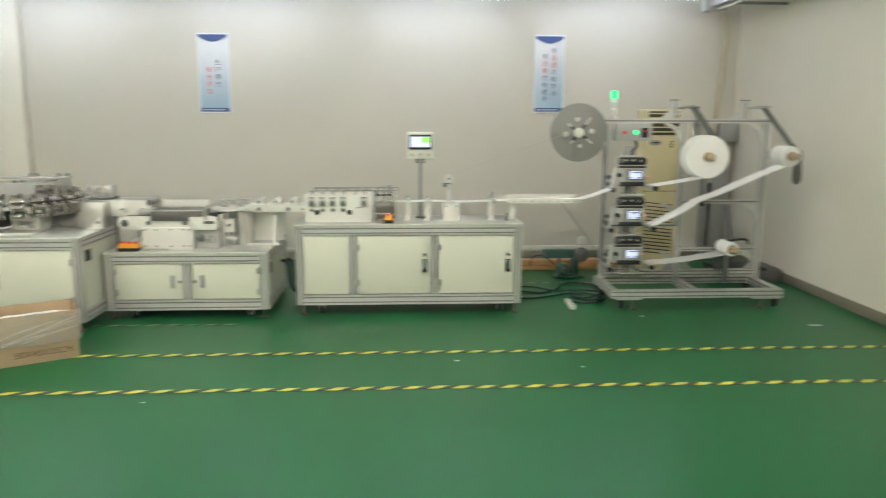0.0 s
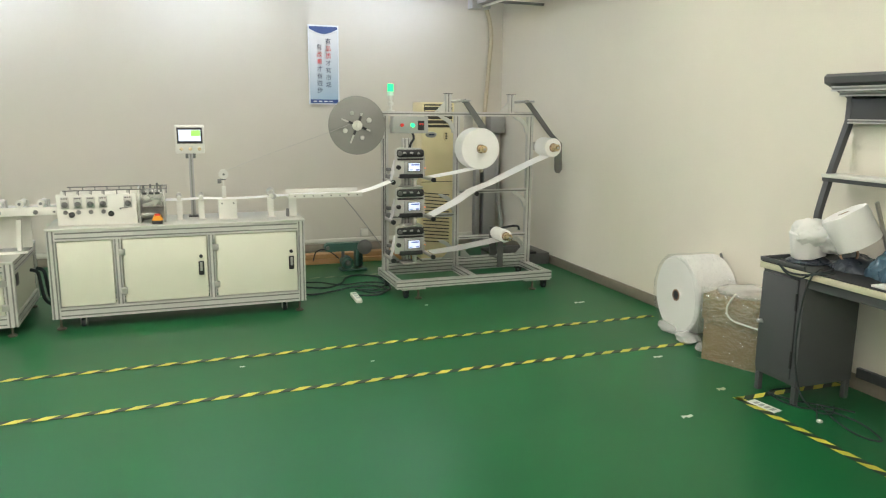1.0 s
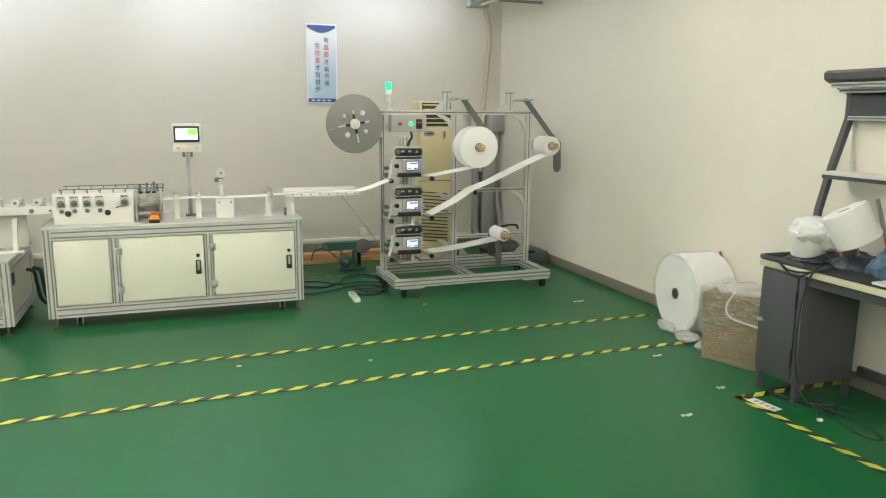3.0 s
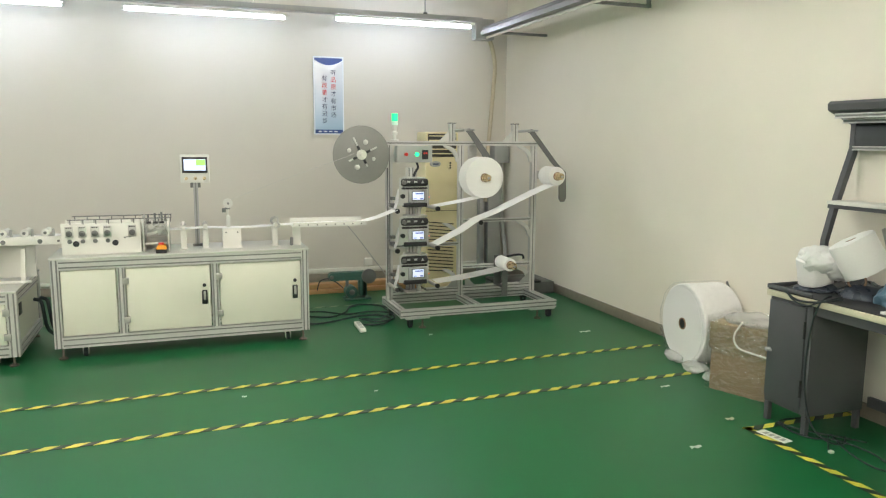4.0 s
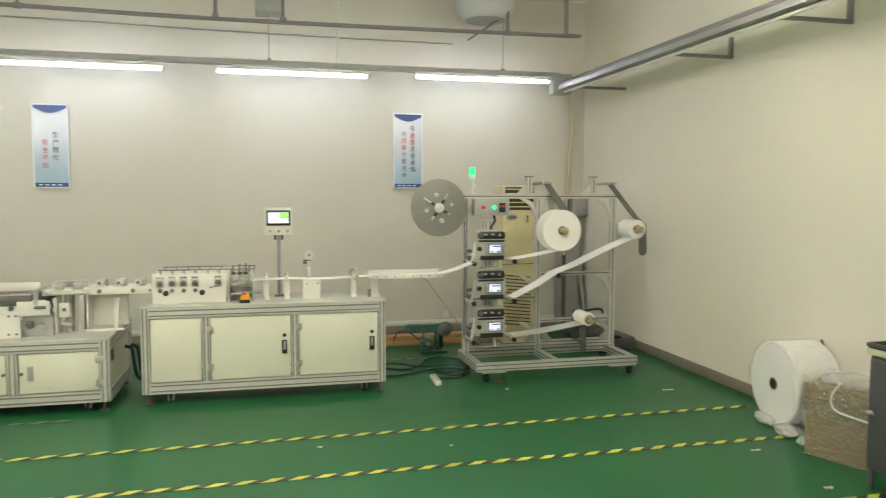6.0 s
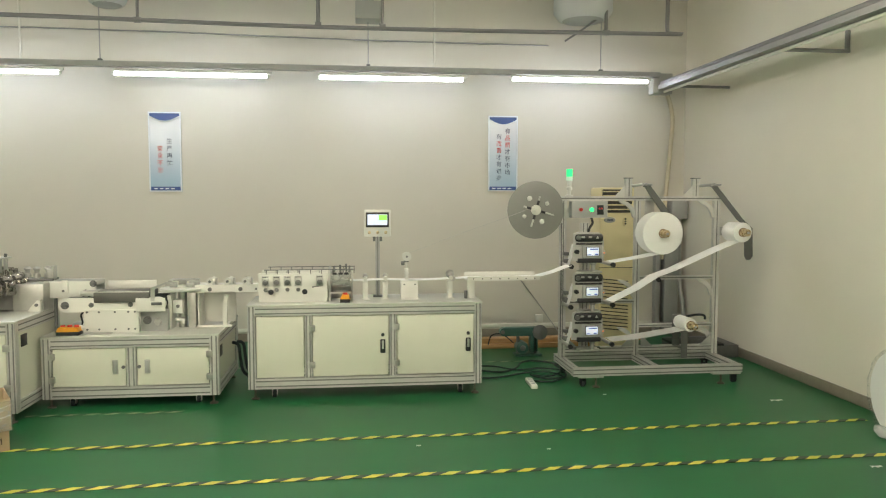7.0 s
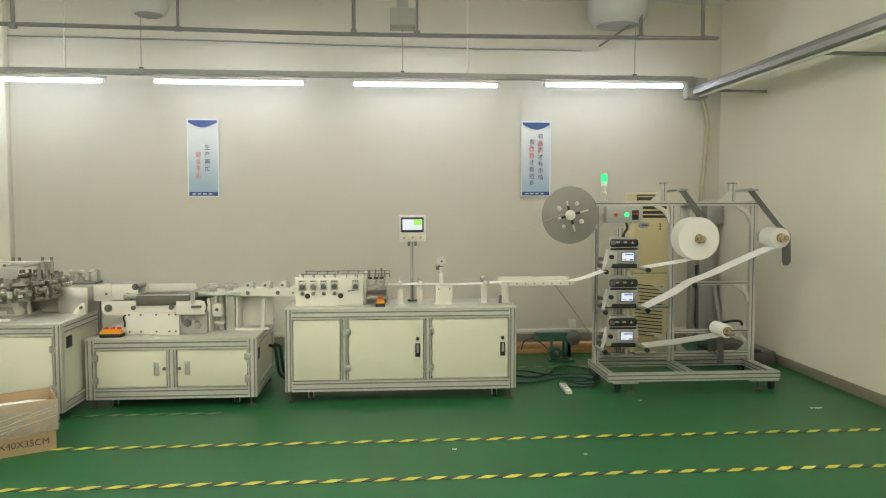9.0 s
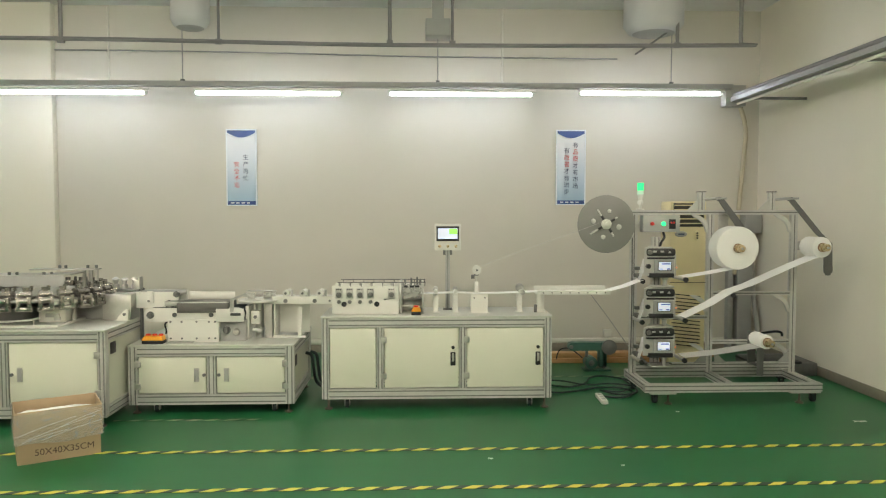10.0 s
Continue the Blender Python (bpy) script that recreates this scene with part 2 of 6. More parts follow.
def single(name, bm, material, label, category, group="", kind="", at=None):
    """A thing that is one mesh, its origin at the middle of its base."""
    me = bpy.data.meshes.new(name)
    xs = np.array([v.co[:] for v in bm.verts])
    o = Vector(at) if at else Vector(((xs[:, 0].min() + xs[:, 0].max()) / 2, (xs[:, 1].min() + xs[:, 1].max()) / 2, xs[:, 2].min()))
    bmesh.ops.translate(bm, verts=bm.verts, vec=-o)
    bmesh.ops.recalc_face_normals(bm, faces=bm.faces)
    bm.to_mesh(me)
    bm.free()
    me.materials.append(material)
    me.shade_smooth()
    me.set_sharp_from_angle(angle=radians(35))
    ob = new(name, me)
    ob.location = o
    WORLDM[ob] = Matrix.Translation(o)
    return tagged(ob, label, category, group, kind)


def B(*boxes, bev=0.0):
    """A bmesh of boxes (x0, x1, y0, y1, z0, z1), bevelled if bev."""
    bm = bmesh.new()
    for b in boxes:
        box(bm, *b, bev=bev)
    return bm


def box(bm, x0, x1, y0, y1, z0, z1, bev=0.0):
    vs = [bm.verts.new(p) for p in ((x0, y0, z0), (x1, y0, z0), (x1, y1, z0), (x0, y1, z0), (x0, y0, z1), (x1, y0, z1), (x1, y1, z1), (x0, y1, z1))]
    fs = [bm.faces.new([vs[i] for i in f]) for f in ((3, 2, 1, 0), (4, 5, 6, 7), (0, 1, 5, 4), (1, 2, 6, 5), (2, 3, 7, 6), (3, 0, 4, 7))]
    if bev:
        es = list({e for f in fs for e in f.edges})
        bmesh.ops.bevel(bm, geom=es, offset=bev, segments=2, profile=0.5, affect="EDGES", clamp_overlap=True)
    return bm


def frame_of(p, q):
    w = (Vector(q) - Vector(p)).normalized()
    u = w.orthogonal().normalized()
    return u, w.cross(u), w


def cyl(bm, p, q, r, seg=20, r2=None, inner=0.0):
    """A rod, cone or (with inner) tube from p to q."""
    p, q = Vector(p), Vector(q)
    u, v, w = frame_of(p, q)
    r2 = r if r2 is None else r2

    def loop(c, rad):
        return [bm.verts.new(c + (u * math.cos(a) + v * math.sin(a)) * rad) for a in (2 * math.pi * i / seg for i in range(seg))]
    a, b = loop(p, r), loop(q, r2)
    for i in range(seg):
        bm.faces.new((a[i], a[(i + 1) % seg], b[(i + 1) % seg], b[i]))
    if inner:
        c, d = loop(p, inner), loop(q, inner)
        for i in range(seg):
            j = (i + 1) % seg
            bm.faces.new((c[j], c[i], d[i], d[j]))
            bm.faces.new((a[j], a[i], c[i], c[j]))
            bm.faces.new((b[i], b[j], d[j], d[i]))
    else:
        bm.faces.new(a[::-1])
        bm.faces.new(b)
    return bm


def C(*rods, seg=20):
    bm = bmesh.new()
    for r in rods:
        cyl(bm, *r, seg=seg)
    return bm


def lathe(bm, axis_p, axis_q, prof, seg=32):
    """Turns (distance along the axis, radius) pairs round the axis from p to q."""
    p = Vector(axis_p)
    u, v, w = frame_of(axis_p, axis_q)
    loops = []
    for d, r in prof:
        loops.append([bm.verts.new(p + w * d + (u * math.cos(a) + v * math.sin(a)) * max(r, 1e-4)) for a in (2 * math.pi * i / seg for i in range(seg))])
    for a, b in zip(loops, loops[1:]):
        for i in range(seg):
            j = (i + 1) % seg
            bm.faces.new((a[i], a[j], b[j], b[i]))
    bm.faces.new(loops[0][::-1])
    bm.faces.new(loops[-1])
    return bm


def prism(bm, poly, d0, d1, axis="y", strips=()):
    """Extrudes a polygon along an axis: polygon in (x, z) for y, (y, z) for x, (x, y) for z."""
    def at(a, b, d):
        return {"y": (a, d, b), "x": (d, a, b), "z": (a, b, d)}[axis]
    lo = [bm.verts.new(at(a, b, d0)) for a, b in poly]
    hi = [bm.verts.new(at(a, b, d1)) for a, b in poly]
    n = len(poly)
    bm.faces.new(lo)
    bm.faces.new(hi[::-1])
    for i in range(n):
        j = (i + 1) % n
        f = bm.faces.new((lo[j], lo[i], hi[i], hi[j]))
        # marked sides use the second material, the painted slot shade
        f.material_index = 1 if i in strips else 0
    return bm


def slots(w, n, d=0.005, g=0.012):
    """One side of an extruded profile: offsets along its width w with n grooves."""
    pts = []
    for k in range(n):
        c = w * (k + 0.5) / n
        pts += [(c - g / 2, 0), (c - g / 2, d), (c + g / 2, d), (c + g / 2, 0)]
    return pts


def extrusion(a0, a1, b0, b1, d0, d1, axis, na=1, nb=1):
    """A slotted aluminium profile: section a0..a1 by b0..b1, along axis from d0 to d1."""
    poly = [(a0, b0)] + [(a0 + s, b0 + d) for s, d in slots(a1 - a0, na)]
    poly += [(a1, b0)] + [(a1 - d, b0 + s) for s, d in slots(b1 - b0, nb)]
    poly += [(a1, b1)] + [(a1 - s, b1 - d) for s, d in slots(a1 - a0, na)]
    poly += [(a0, b1)] + [(a0 + d, b1 - s) for s, d in slots(b1 - b0, nb)]
    # the slot floors take a dark colour in place of the shade inside them
    strips, i = set(), 0
    for n in (na, nb, na, nb):
        strips.update(i + 2 + 4 * k for k in range(n))
        i += 1 + 4 * n
    return prism(bmesh.new(), poly, d0, d1, axis, strips)


def sweep(bm, pts, r, seg=8, smooth=4):
    """A cable or pipe of radius r along a smoothed line of points."""
    P = [Vector(p) for p in pts]
    line = []
    for i in range(len(P) - 1):
        a, b, c, d = P[max(i - 1, 0)], P[i], P[i + 1], P[min(i + 2, len(P) - 1)]
        for k in range(smooth):
            t = k / smooth
            line.append(0.5 * ((2 * b) + (c - a) * t + (2 * a - 5 * b + 4 * c - d) * t * t + (3 * b - a - 3 * c + d) * t ** 3))
    line.append(P[-1])
    prev, u = None, None
    for i, p in enumerate(line):
        w = (line[min(i + 1, len(line) - 1)] - line[max(i - 1, 0)]).normalized()
        u = w.orthogonal().normalized() if u is None else (u - w * u.dot(w)).normalized()
        v = w.cross(u)
        loop = [bm.verts.new(p + (u * math.cos(x) + v * math.sin(x)) * r) for x in (2 * math.pi * k / seg for k in range(seg))]
        if prev:
            for k in range(seg):
                bm.faces.new((prev[k], prev[(k + 1) % seg], loop[(k + 1) % seg], loop[k]))
        else:
            bm.faces.new(loop[::-1])
        prev = loop
    bm.faces.new(prev)
    return bm


def ribbon(bm, pts, y0, y1, th=0.003):
    """A thin band through (x, z) points, from y0 to y1."""
    n = len(pts)
    rows = []
    for x, z in pts:
        rows.append([bm.verts.new((x, y0, z)), bm.verts.new((x, y1, z)), bm.verts.new((x, y1, z - th)), bm.verts.new((x, y0, z - th))])
    for a, b in zip(rows, rows[1:]):
        for i in range(4):
            bm.faces.new((a[i], a[(i + 1) % 4], b[(i + 1) % 4], b[i]))
    bm.faces.new(rows[0])
    bm.faces.new(rows[-1][::-1])
    return bm


def text(name, words, size, m, material, parent, depth=0.0006):
    """Writing with the built-in font, as a mesh under parent; m places it in the world, x along the line."""
    cu = bpy.data.curves.new(name, "FONT")
    cu.body, cu.size, cu.extrude, cu.align_x, cu.align_y = words, size, depth, "CENTER", "CENTER"
    tmp = new(name, cu)
    me = bpy.data.meshes.new_from_object(tmp.evaluated_get(bpy.context.evaluated_depsgraph_get()))
    bpy.data.objects.remove(tmp)
    me.materials.clear()
    me.materials.append(material)
    me.transform(WORLDM[parent].inverted() @ m)
    ob = new(name, me)
    ob.parent = parent
    WORLDM[ob] = WORLDM[parent]
    return ob


def structure(name, bm, material, label, category):
    ob = single(name, bm, material, label, category, kind="structure", at=(0, 0, 0))
    return ob


# ---- structure ----
W, XR, XL, YB, ZC = 8.50, 3.93, -9.0, -4.5, 3.95
WT = 7.95  # plane of the hung tray and its battens
structure("floor", B((XL - 0.2, XR + 0.2, YB - 0.2, W + 0.2, -0.15, 0.0)), FLOOR, "glossy green epoxy floor with faint scuffs", "floor")
structure("ceiling", B((XL - 0.2, XR + 0.2, YB - 0.2, W + 0.2, ZC, ZC + 0.2)), CEIL, "plain white painted ceiling", "ceiling")
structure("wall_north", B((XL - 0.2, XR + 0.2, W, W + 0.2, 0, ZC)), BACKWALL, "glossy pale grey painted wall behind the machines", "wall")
structure("wall_east", B((XR, XR + 0.2, YB, W, 0, ZC)), WALL, "plain cream painted side wall", "wall")
structure("wall_west", B((XL - 0.2, XL, YB, W, 0, ZC)), WALL, "plain cream painted wall", "wall")
structure("wall_south", B((XL - 0.2, XR + 0.2, YB - 0.2, YB, 0, ZC)), WALL, "plain cream painted wall", "wall")
structure("pillar_west", B((-5.03, -4.13, 8.40, W, 0, ZC), bev=0.006), WALL, "square cream painted pillar against the wall", "pillar")
structure("baseboard", B((XR - 0.014, XR, YB, W - 0.013, 0, 0.095), bev=0.003), SKIRT, "brown tile skirting along the side wall", "baseboard")
structure("trim", B((-4.125, XR - 0.015, W - 0.012, W, 0, 0.09), bev=0.003), SKIRT, "brown tile skirting along the back wall", "baseboard")


def tape(name, x0, y0, x1, y1, w, label, material=HAZARD):
    L = math.hypot(x1 - x0, y1 - y0)
    bm = bmesh.new()
    n = max(2, int(L / 0.25))
    rows = []
    for i in range(n + 1):
        d = L * i / n
        j = 0.003 * math.sin(d * 5.1) + 0.002 * math.sin(d * 13.0)
        rows.append([bm.verts.new((d, -w / 2 + j, 0.0022)), bm.verts.new((d, w / 2 + j, 0.0022))])
    for a, b in zip(rows, rows[1:]):
        bm.faces.new((a[0], b[0], b[1], a[1]))
    g = bmesh.ops.extrude_face_region(bm, geom=bm.faces[:])
    bmesh.ops.translate(bm, verts=[v for v in g["geom"] if isinstance(v, bmesh.types.BMVert)], vec=(0, 0, 0.0012))
    ob = single(name, bm, material, label, "floor tape", group="hazard tape lines on the floor", at=(0, 0, 0))
    ob.matrix_basis = pose(x0, y0, 0, 0, 0, math.degrees(math.atan2(y1 - y0, x1 - x0)))
    return ob


tape("floor_tape", -7.5, 4.93, 3.72, 4.915, 0.05, "yellow and black striped floor tape along the machines")
tape("floor_tape", -7.5, 4.22, 3.52, 4.215, 0.05, "yellow and black striped floor tape along the aisle")
tape("floor_tape", -7.5, 7.13, 3.45, 7.13, 0.045, "worn striped floor tape behind the machines", WORN)
tape("floor_tape", -2.42, 5.70, -1.28, 5.70, 0.04, "worn pale striped floor tape under the low table", WORN)
tape("floor_tape", 3.13, 3.265, 3.12, -3.5, 0.05, "yellow and black striped floor tape beside the workbench")
tape("floor_tape", 3.11, 3.237, 3.90, 3.237, 0.05, "short striped floor tape under the workbench")


# ---- lamps ----
def tube_lamp(x0, x1, y, z, label="lit white fluorescent batten hung under the cable tray"):
    t = thing("tube_lamp", (x0 + x1) / 2, y, z, label=label, category="lamp", group="fluorescent battens")
    part("batten", B((x0 - 0.02, x1 + 0.05, y - 0.02, y + 0.02, z + 0.022, z + 0.05), bev=0.003), WHITE, t)
    part("tube", C(((x0, y, z), (x1, y, z), 0.017), seg=14), TUBE, t, "glowing white tube")
    part("end_cap", C(((x0 - 0.03, y, z), (x0, y, z), 0.016), seg=12), WHITE, t)
    part("end_cap", C(((x1, y, z), (x1 + 0.03, y, z), 0.016), seg=12), WHITE, t)
    return t


for i in range(-2, 4):
    x0 = -0.34 + (i - 1) * 2.025
    if x0 + 1.49 < XR:
        tube_lamp(x0, x0 + 1.49, WT - 0.14, 2.866 + (0.02 if i == 2 else 0))


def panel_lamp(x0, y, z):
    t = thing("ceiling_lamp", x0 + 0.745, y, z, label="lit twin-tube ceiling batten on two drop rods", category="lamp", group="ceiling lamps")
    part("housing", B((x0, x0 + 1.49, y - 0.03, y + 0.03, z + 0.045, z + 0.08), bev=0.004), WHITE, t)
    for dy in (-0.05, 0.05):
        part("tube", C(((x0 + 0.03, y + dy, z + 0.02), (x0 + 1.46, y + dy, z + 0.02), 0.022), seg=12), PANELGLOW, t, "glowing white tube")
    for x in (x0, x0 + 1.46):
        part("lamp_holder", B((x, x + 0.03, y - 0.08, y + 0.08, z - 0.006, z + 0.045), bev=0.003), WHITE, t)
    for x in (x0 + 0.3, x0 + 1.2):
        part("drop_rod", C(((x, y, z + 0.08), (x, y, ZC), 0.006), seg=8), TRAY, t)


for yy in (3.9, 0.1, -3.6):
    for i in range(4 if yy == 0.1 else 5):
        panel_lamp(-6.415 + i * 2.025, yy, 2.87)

tr = thing("cable_tray", 0, WT - 0.1, 2.95, label="grey galvanised cable tray along the back wall", category="cable tray")
part("channel", prism(bmesh.new(), [(WT - 0.19, 2.932), (WT - 0.09, 2.932), (WT - 0.09, 2.985), (WT - 0.094, 2.985), (WT - 0.094, 2.938), (WT - 0.186, 2.938), (WT - 0.186, 2.985), (WT - 0.19, 2.985)], -8.9, 3.30, "x"), TRAY, tr)
for x in (-5.2, -2.50, 0.16, 2.65):
    part("hanger_wire", C(((x, WT - 0.14, 2.94), (x, WT - 0.14, ZC), 0.006), seg=8), TRAY, tr)
    part("hanger_clip", B((x - 0.02, x + 0.02, WT - 0.16, WT - 0.12, 2.98, 3.01), bev=0.004), DSTEEL, tr)
tr = thing("cable_tray", 3.35, 5, 2.85, label="grey cable tray along the side wall on brackets", category="cable tray")
part("channel", prism(bmesh.new(), [(3.29, 2.80), (3.39, 2.80), (3.39, 2.845), (3.386, 2.845), (3.386, 2.806), (3.294, 2.806), (3.294, 2.845), (3.29, 2.845)], YB + 0.1, 7.79, "y"), SIDETRAY, tr)
part("joint_box", B((3.24, 3.46, 7.80, 7.94, 2.76, 2.98), bev=0.006), TRAY, tr)
part("conduit", C(((3.34, YB + 0.1, 2.872), (3.34, 7.9, 2.872), 0.026), seg=14), PIPE, tr, "dark grey conduit above the tray")
part("conduit", C(((3.37, YB + 0.1, 2.783), (3.37, 7.9, 2.783), 0.014), seg=12), PVC, tr, "white conduit under the tray")
part("bracket", B((3.391, XR, 7.434, 7.466, 2.775, 2.80)), PIPE, tr, "dark angle-iron bracket")
for y in (5.55, 4.25, 2.9, 1.4):
    part("bracket", B((3.391, XR, y - 0.016, y + 0.016, 2.775, 2.80), (XR - 0.03, XR - 0.004, y - 0.016, y + 0.016, 2.80, 2.95)), PIPE, tr, "dark angle-iron bracket")

pp = thing("sprinkler_pipe", 0, 7.3, 3.27, label="dark grey pipe hung under the ceiling", category="pipe")
part("pipe_run", sweep(bmesh.new(), [(-8.9, 7.3, 3.31), (-3.5, 7.3, 3.30), (-0.3, 7.3, 3.262), (3.05, 7.3, 3.285), (3.16, 7.3, 3.30), (3.17, 7.3, 3.40), (3.17, 7.3, ZC)], 0.021, 10, 5), PIPE, pp)
for x, r in ((-3.50, 0.02), (-1.99, 0.014), (-0.325, 0.02), (0.29, 0.014), (2.53, 0.018)):
    part("drop", C(((x, 7.3, 3.28), (x, 7.3, ZC), r), seg=12), PIPE, pp)
    part("pipe_collar", C(((x - 0.03, 7.3, 3.283), (x + 0.03, 7.3, 3.283), 0.028), seg=12), PIPE, pp)
part("branch", sweep(bmesh.new(), [(2.15, 7.45, 3.22), (2.3, 7.42, 3.32), (2.5, 7.4, 3.46), (2.6, 7.4, 3.5)], 0.010, 8, 4), PIPE, pp)

cd = thing("wall_conduit", 0, W, 3.2, label="thin grey cable and conduits clipped high on the wall", category="conduit")
part("cable_run", sweep(bmesh.new(), [(-8.9, W - 0.012, 3.449), (-3.0, W - 0.012, 3.444), (0, W - 0.012, 3.401), (2.25, W - 0.012, 3.39)], 0.008, 8, 5), TRAY, cd)
part("riser", C(((-3.53, W - 0.014, 3.09), (-3.53, W - 0.014, ZC), 0.012), seg=10), PVC, cd)
part("riser", C(((0.92, W - 0.014, 3.09), (0.92, W - 0.014, ZC), 0.012), seg=10), PVC, cd)


def vent(x, y, w, d, z, label):
    v = thing("ceiling_vent", x, y, z, label=label, category="vent", group="ceiling vents")
    part("duct_box", B((x - w / 2, x + w / 2, y - d / 2, y + d / 2, z, ZC), bev=0.01), DUCT, v)
    part("rim", B((x - w / 2 - 0.02, x + w / 2 + 0.02, y - d / 2 - 0.02, y + d / 2 + 0.02, z - 0.012, z + 0.008), bev=0.004), TRAY, v)
    for i in range(5):
        yy = y - d / 2 + d * (i + 0.5) / 5
        part("slat", B((x - w / 2 + 0.02, x + w / 2 - 0.02, yy - 0.012, yy + 0.012, z - 0.02, z - 0.012)), PVC, v)


def round_duct(x, y, r, z, label):
    v = thing("round_duct", x, y, z, label=label, category="duct", group="round ceiling ducts")
    part("spigot", lathe(bmesh.new(), (x, y, z), (x, y, ZC), [(0, r * 0.72), (0.02, r * 0.86), (0.08, r), (ZC - z, r)], 28), DUCT, v)
    part("mouth", lathe(bmesh.new(), (x, y, z - 0.012), (x, y, z), [(0, r * 0.6), (0.012, r * 0.7)], 28), TRAY, v)


vent(-1.25, 6.5, 0.95, 0.5, 3.55, "white louvred ceiling air outlet")
round_duct(2.35, 7.5, 0.30, 3.44, "pale round duct stub under the ceiling")
round_duct(-2.32, 7.5, 0.19, 3.46, "pale round duct stub under the ceiling")
jb = thing("junction_box", 0.16, WT - 0.14, 3.40, label="grey ceiling junction box over the tray", category="junction box")
part("case", B((0.03, 0.29, WT - 0.3, WT - 0.04, 3.44, 3.62), bev=0.01), GREY, jb)
part("neck", B((0.10, 0.22, WT - 0.24, WT - 0.10, 3.62, ZC)), GREY, jb)

# ---- back wall ----
ct = thing("cable_trunking", 0, W, 0.22, label="white plastic cable trunking low along the wall", category="trunking")
part("trunk", B((-4.12, XR - 0.016, W - 0.022, W, 0.108, 0.150), bev=0.003), PVC, ct)
part("socket_box", B((2.12, 2.21, W - 0.045, W, 0.165, 0.255), bev=0.008), PVC, ct)
pl = thing("wood_planks", 1.2, 7.8, 0, label="rough pine planks lying along the wall", category="planks")
for x0, x1, z, dy in ((-0.9, 1.15, 0.0, 0.0), (1.17, 2.95, 0.0, 0.012), (-0.6, 1.9, 0.056, 0.02), (1.92, 3.2, 0.056, 0.035)):
    part("plank", B((x0, x1, 7.76 + dy, 7.90 + dy * 0.5, z, z + 0.053), bev=0.005), WOOD, pl)


def banner(x, z0, z1, lines, label):
    b = thing("wall_banner", x, W - 0.01, z0, label=label, category="banner", group="hanging wall banners")
    w = 0.347
    x0, x1 = x - w / 2, x + w / 2
    bm = bmesh.new()
    nx, nz = 8, 20
    g = [[bm.verts.new((x0 + w * i / nx, W - 0.014 - 0.006 * math.sin(3.14 * i / nx) - 0.004 * math.sin(7 * k / nz + x), z0 + (z1 - z0) * k / nz)) for i in range(nx + 1)] for k in range(nz + 1)]
    for k in range(nz):
        for i in range(nx):
            bm.faces.new((g[k][i], g[k][i + 1], g[k + 1][i + 1], g[k + 1][i]))
    gg = bmesh.ops.extrude_face_region(bm, geom=bm.faces[:])
    bmesh.ops.translate(bm, verts=[v for v in gg["geom"] if isinstance(v, bmesh.types.BMVert)], vec=(0, 0.002, 0))
    part("sheet", bm, BANSKY, b)
    yb = W - 0.0265
    h = z1 - z0
    part("border", B((x0, x0 + 0.014, yb, yb + 0.004, z0, z1), (x1 - 0.014, x1, yb, yb + 0.004, z0, z1), (x0 + 0.014, x1 - 0.014, yb, yb + 0.004, z0, z0 + 0.012), (x0 + 0.014, x1 - 0.014, yb, yb + 0.004, z1 - 0.014, z1)), BANWHITE, b, "white film edge")
    top = [(x0 + 0.016, z1 - 0.016)] + [(x0 + 0.016 + (w - 0.032) * i / 12, z1 - 0.045 - 0.055 * math.sin(math.pi * i / 12)) for i in range(13)][::1] + [(x1 - 0.016, z1 - 0.016)]
    part("blue_head", prism(bmesh.new(), top, yb - 0.001, yb + 0.002), BANBLUE, b, "dark blue curved heading field")
    curve = [(x0 + 0.016 + (w - 0.032) * i / 12, W - 0.029, z1 - 0.048 - 0.055 * math.sin(math.pi * i / 12)) for i in range(13)]
    part("white_arc", sweep(bmesh.new(), curve, 0.006, 6, 1), BANWHITE, b)
    part("blue_foot", B((x0 + 0.016, x1 - 0.016, yb - 0.001, yb + 0.002, z0 + 0.014, z0 + 0.055)), BANBLUE, b, "dark blue footer field")
    for i in range(4):
        xx = x0 + 0.05 + i * 0.06
        part("footer_bar", B((xx, xx + 0.038, yb - 0.003, yb - 0.001, z0 + 0.028, z0 + 0.040)), BANWHITE, b)
    for cx, zt, step, size, chars, red in lines:
        for i, c in enumerate(chars):
            text("letter", c, size, pose(x + cx, yb - 0.002, zt - step * i, 90, 0, 0), TXTRED if i in red else TXTBLK, b)


banner(-2.061, 1.696, 2.569, [(0.048, 2.246, 0.079, 0.066, "生产再忙", ()), (-0.053, 2.166, 0.079, 0.066, "安全不忘", (0, 1, 2, 3))], "pale blue safety slogan banner with red and dark characters")
banner(1.719, 1.706, 2.575, [(0.053, 2.396, 0.079, 0.066, "有品质才有市场", (1, 2)), (-0.048, 2.332, 0.079, 0.066, "有改善才有进步", (1, 2))], "pale blue quality slogan banner with red and dark characters")

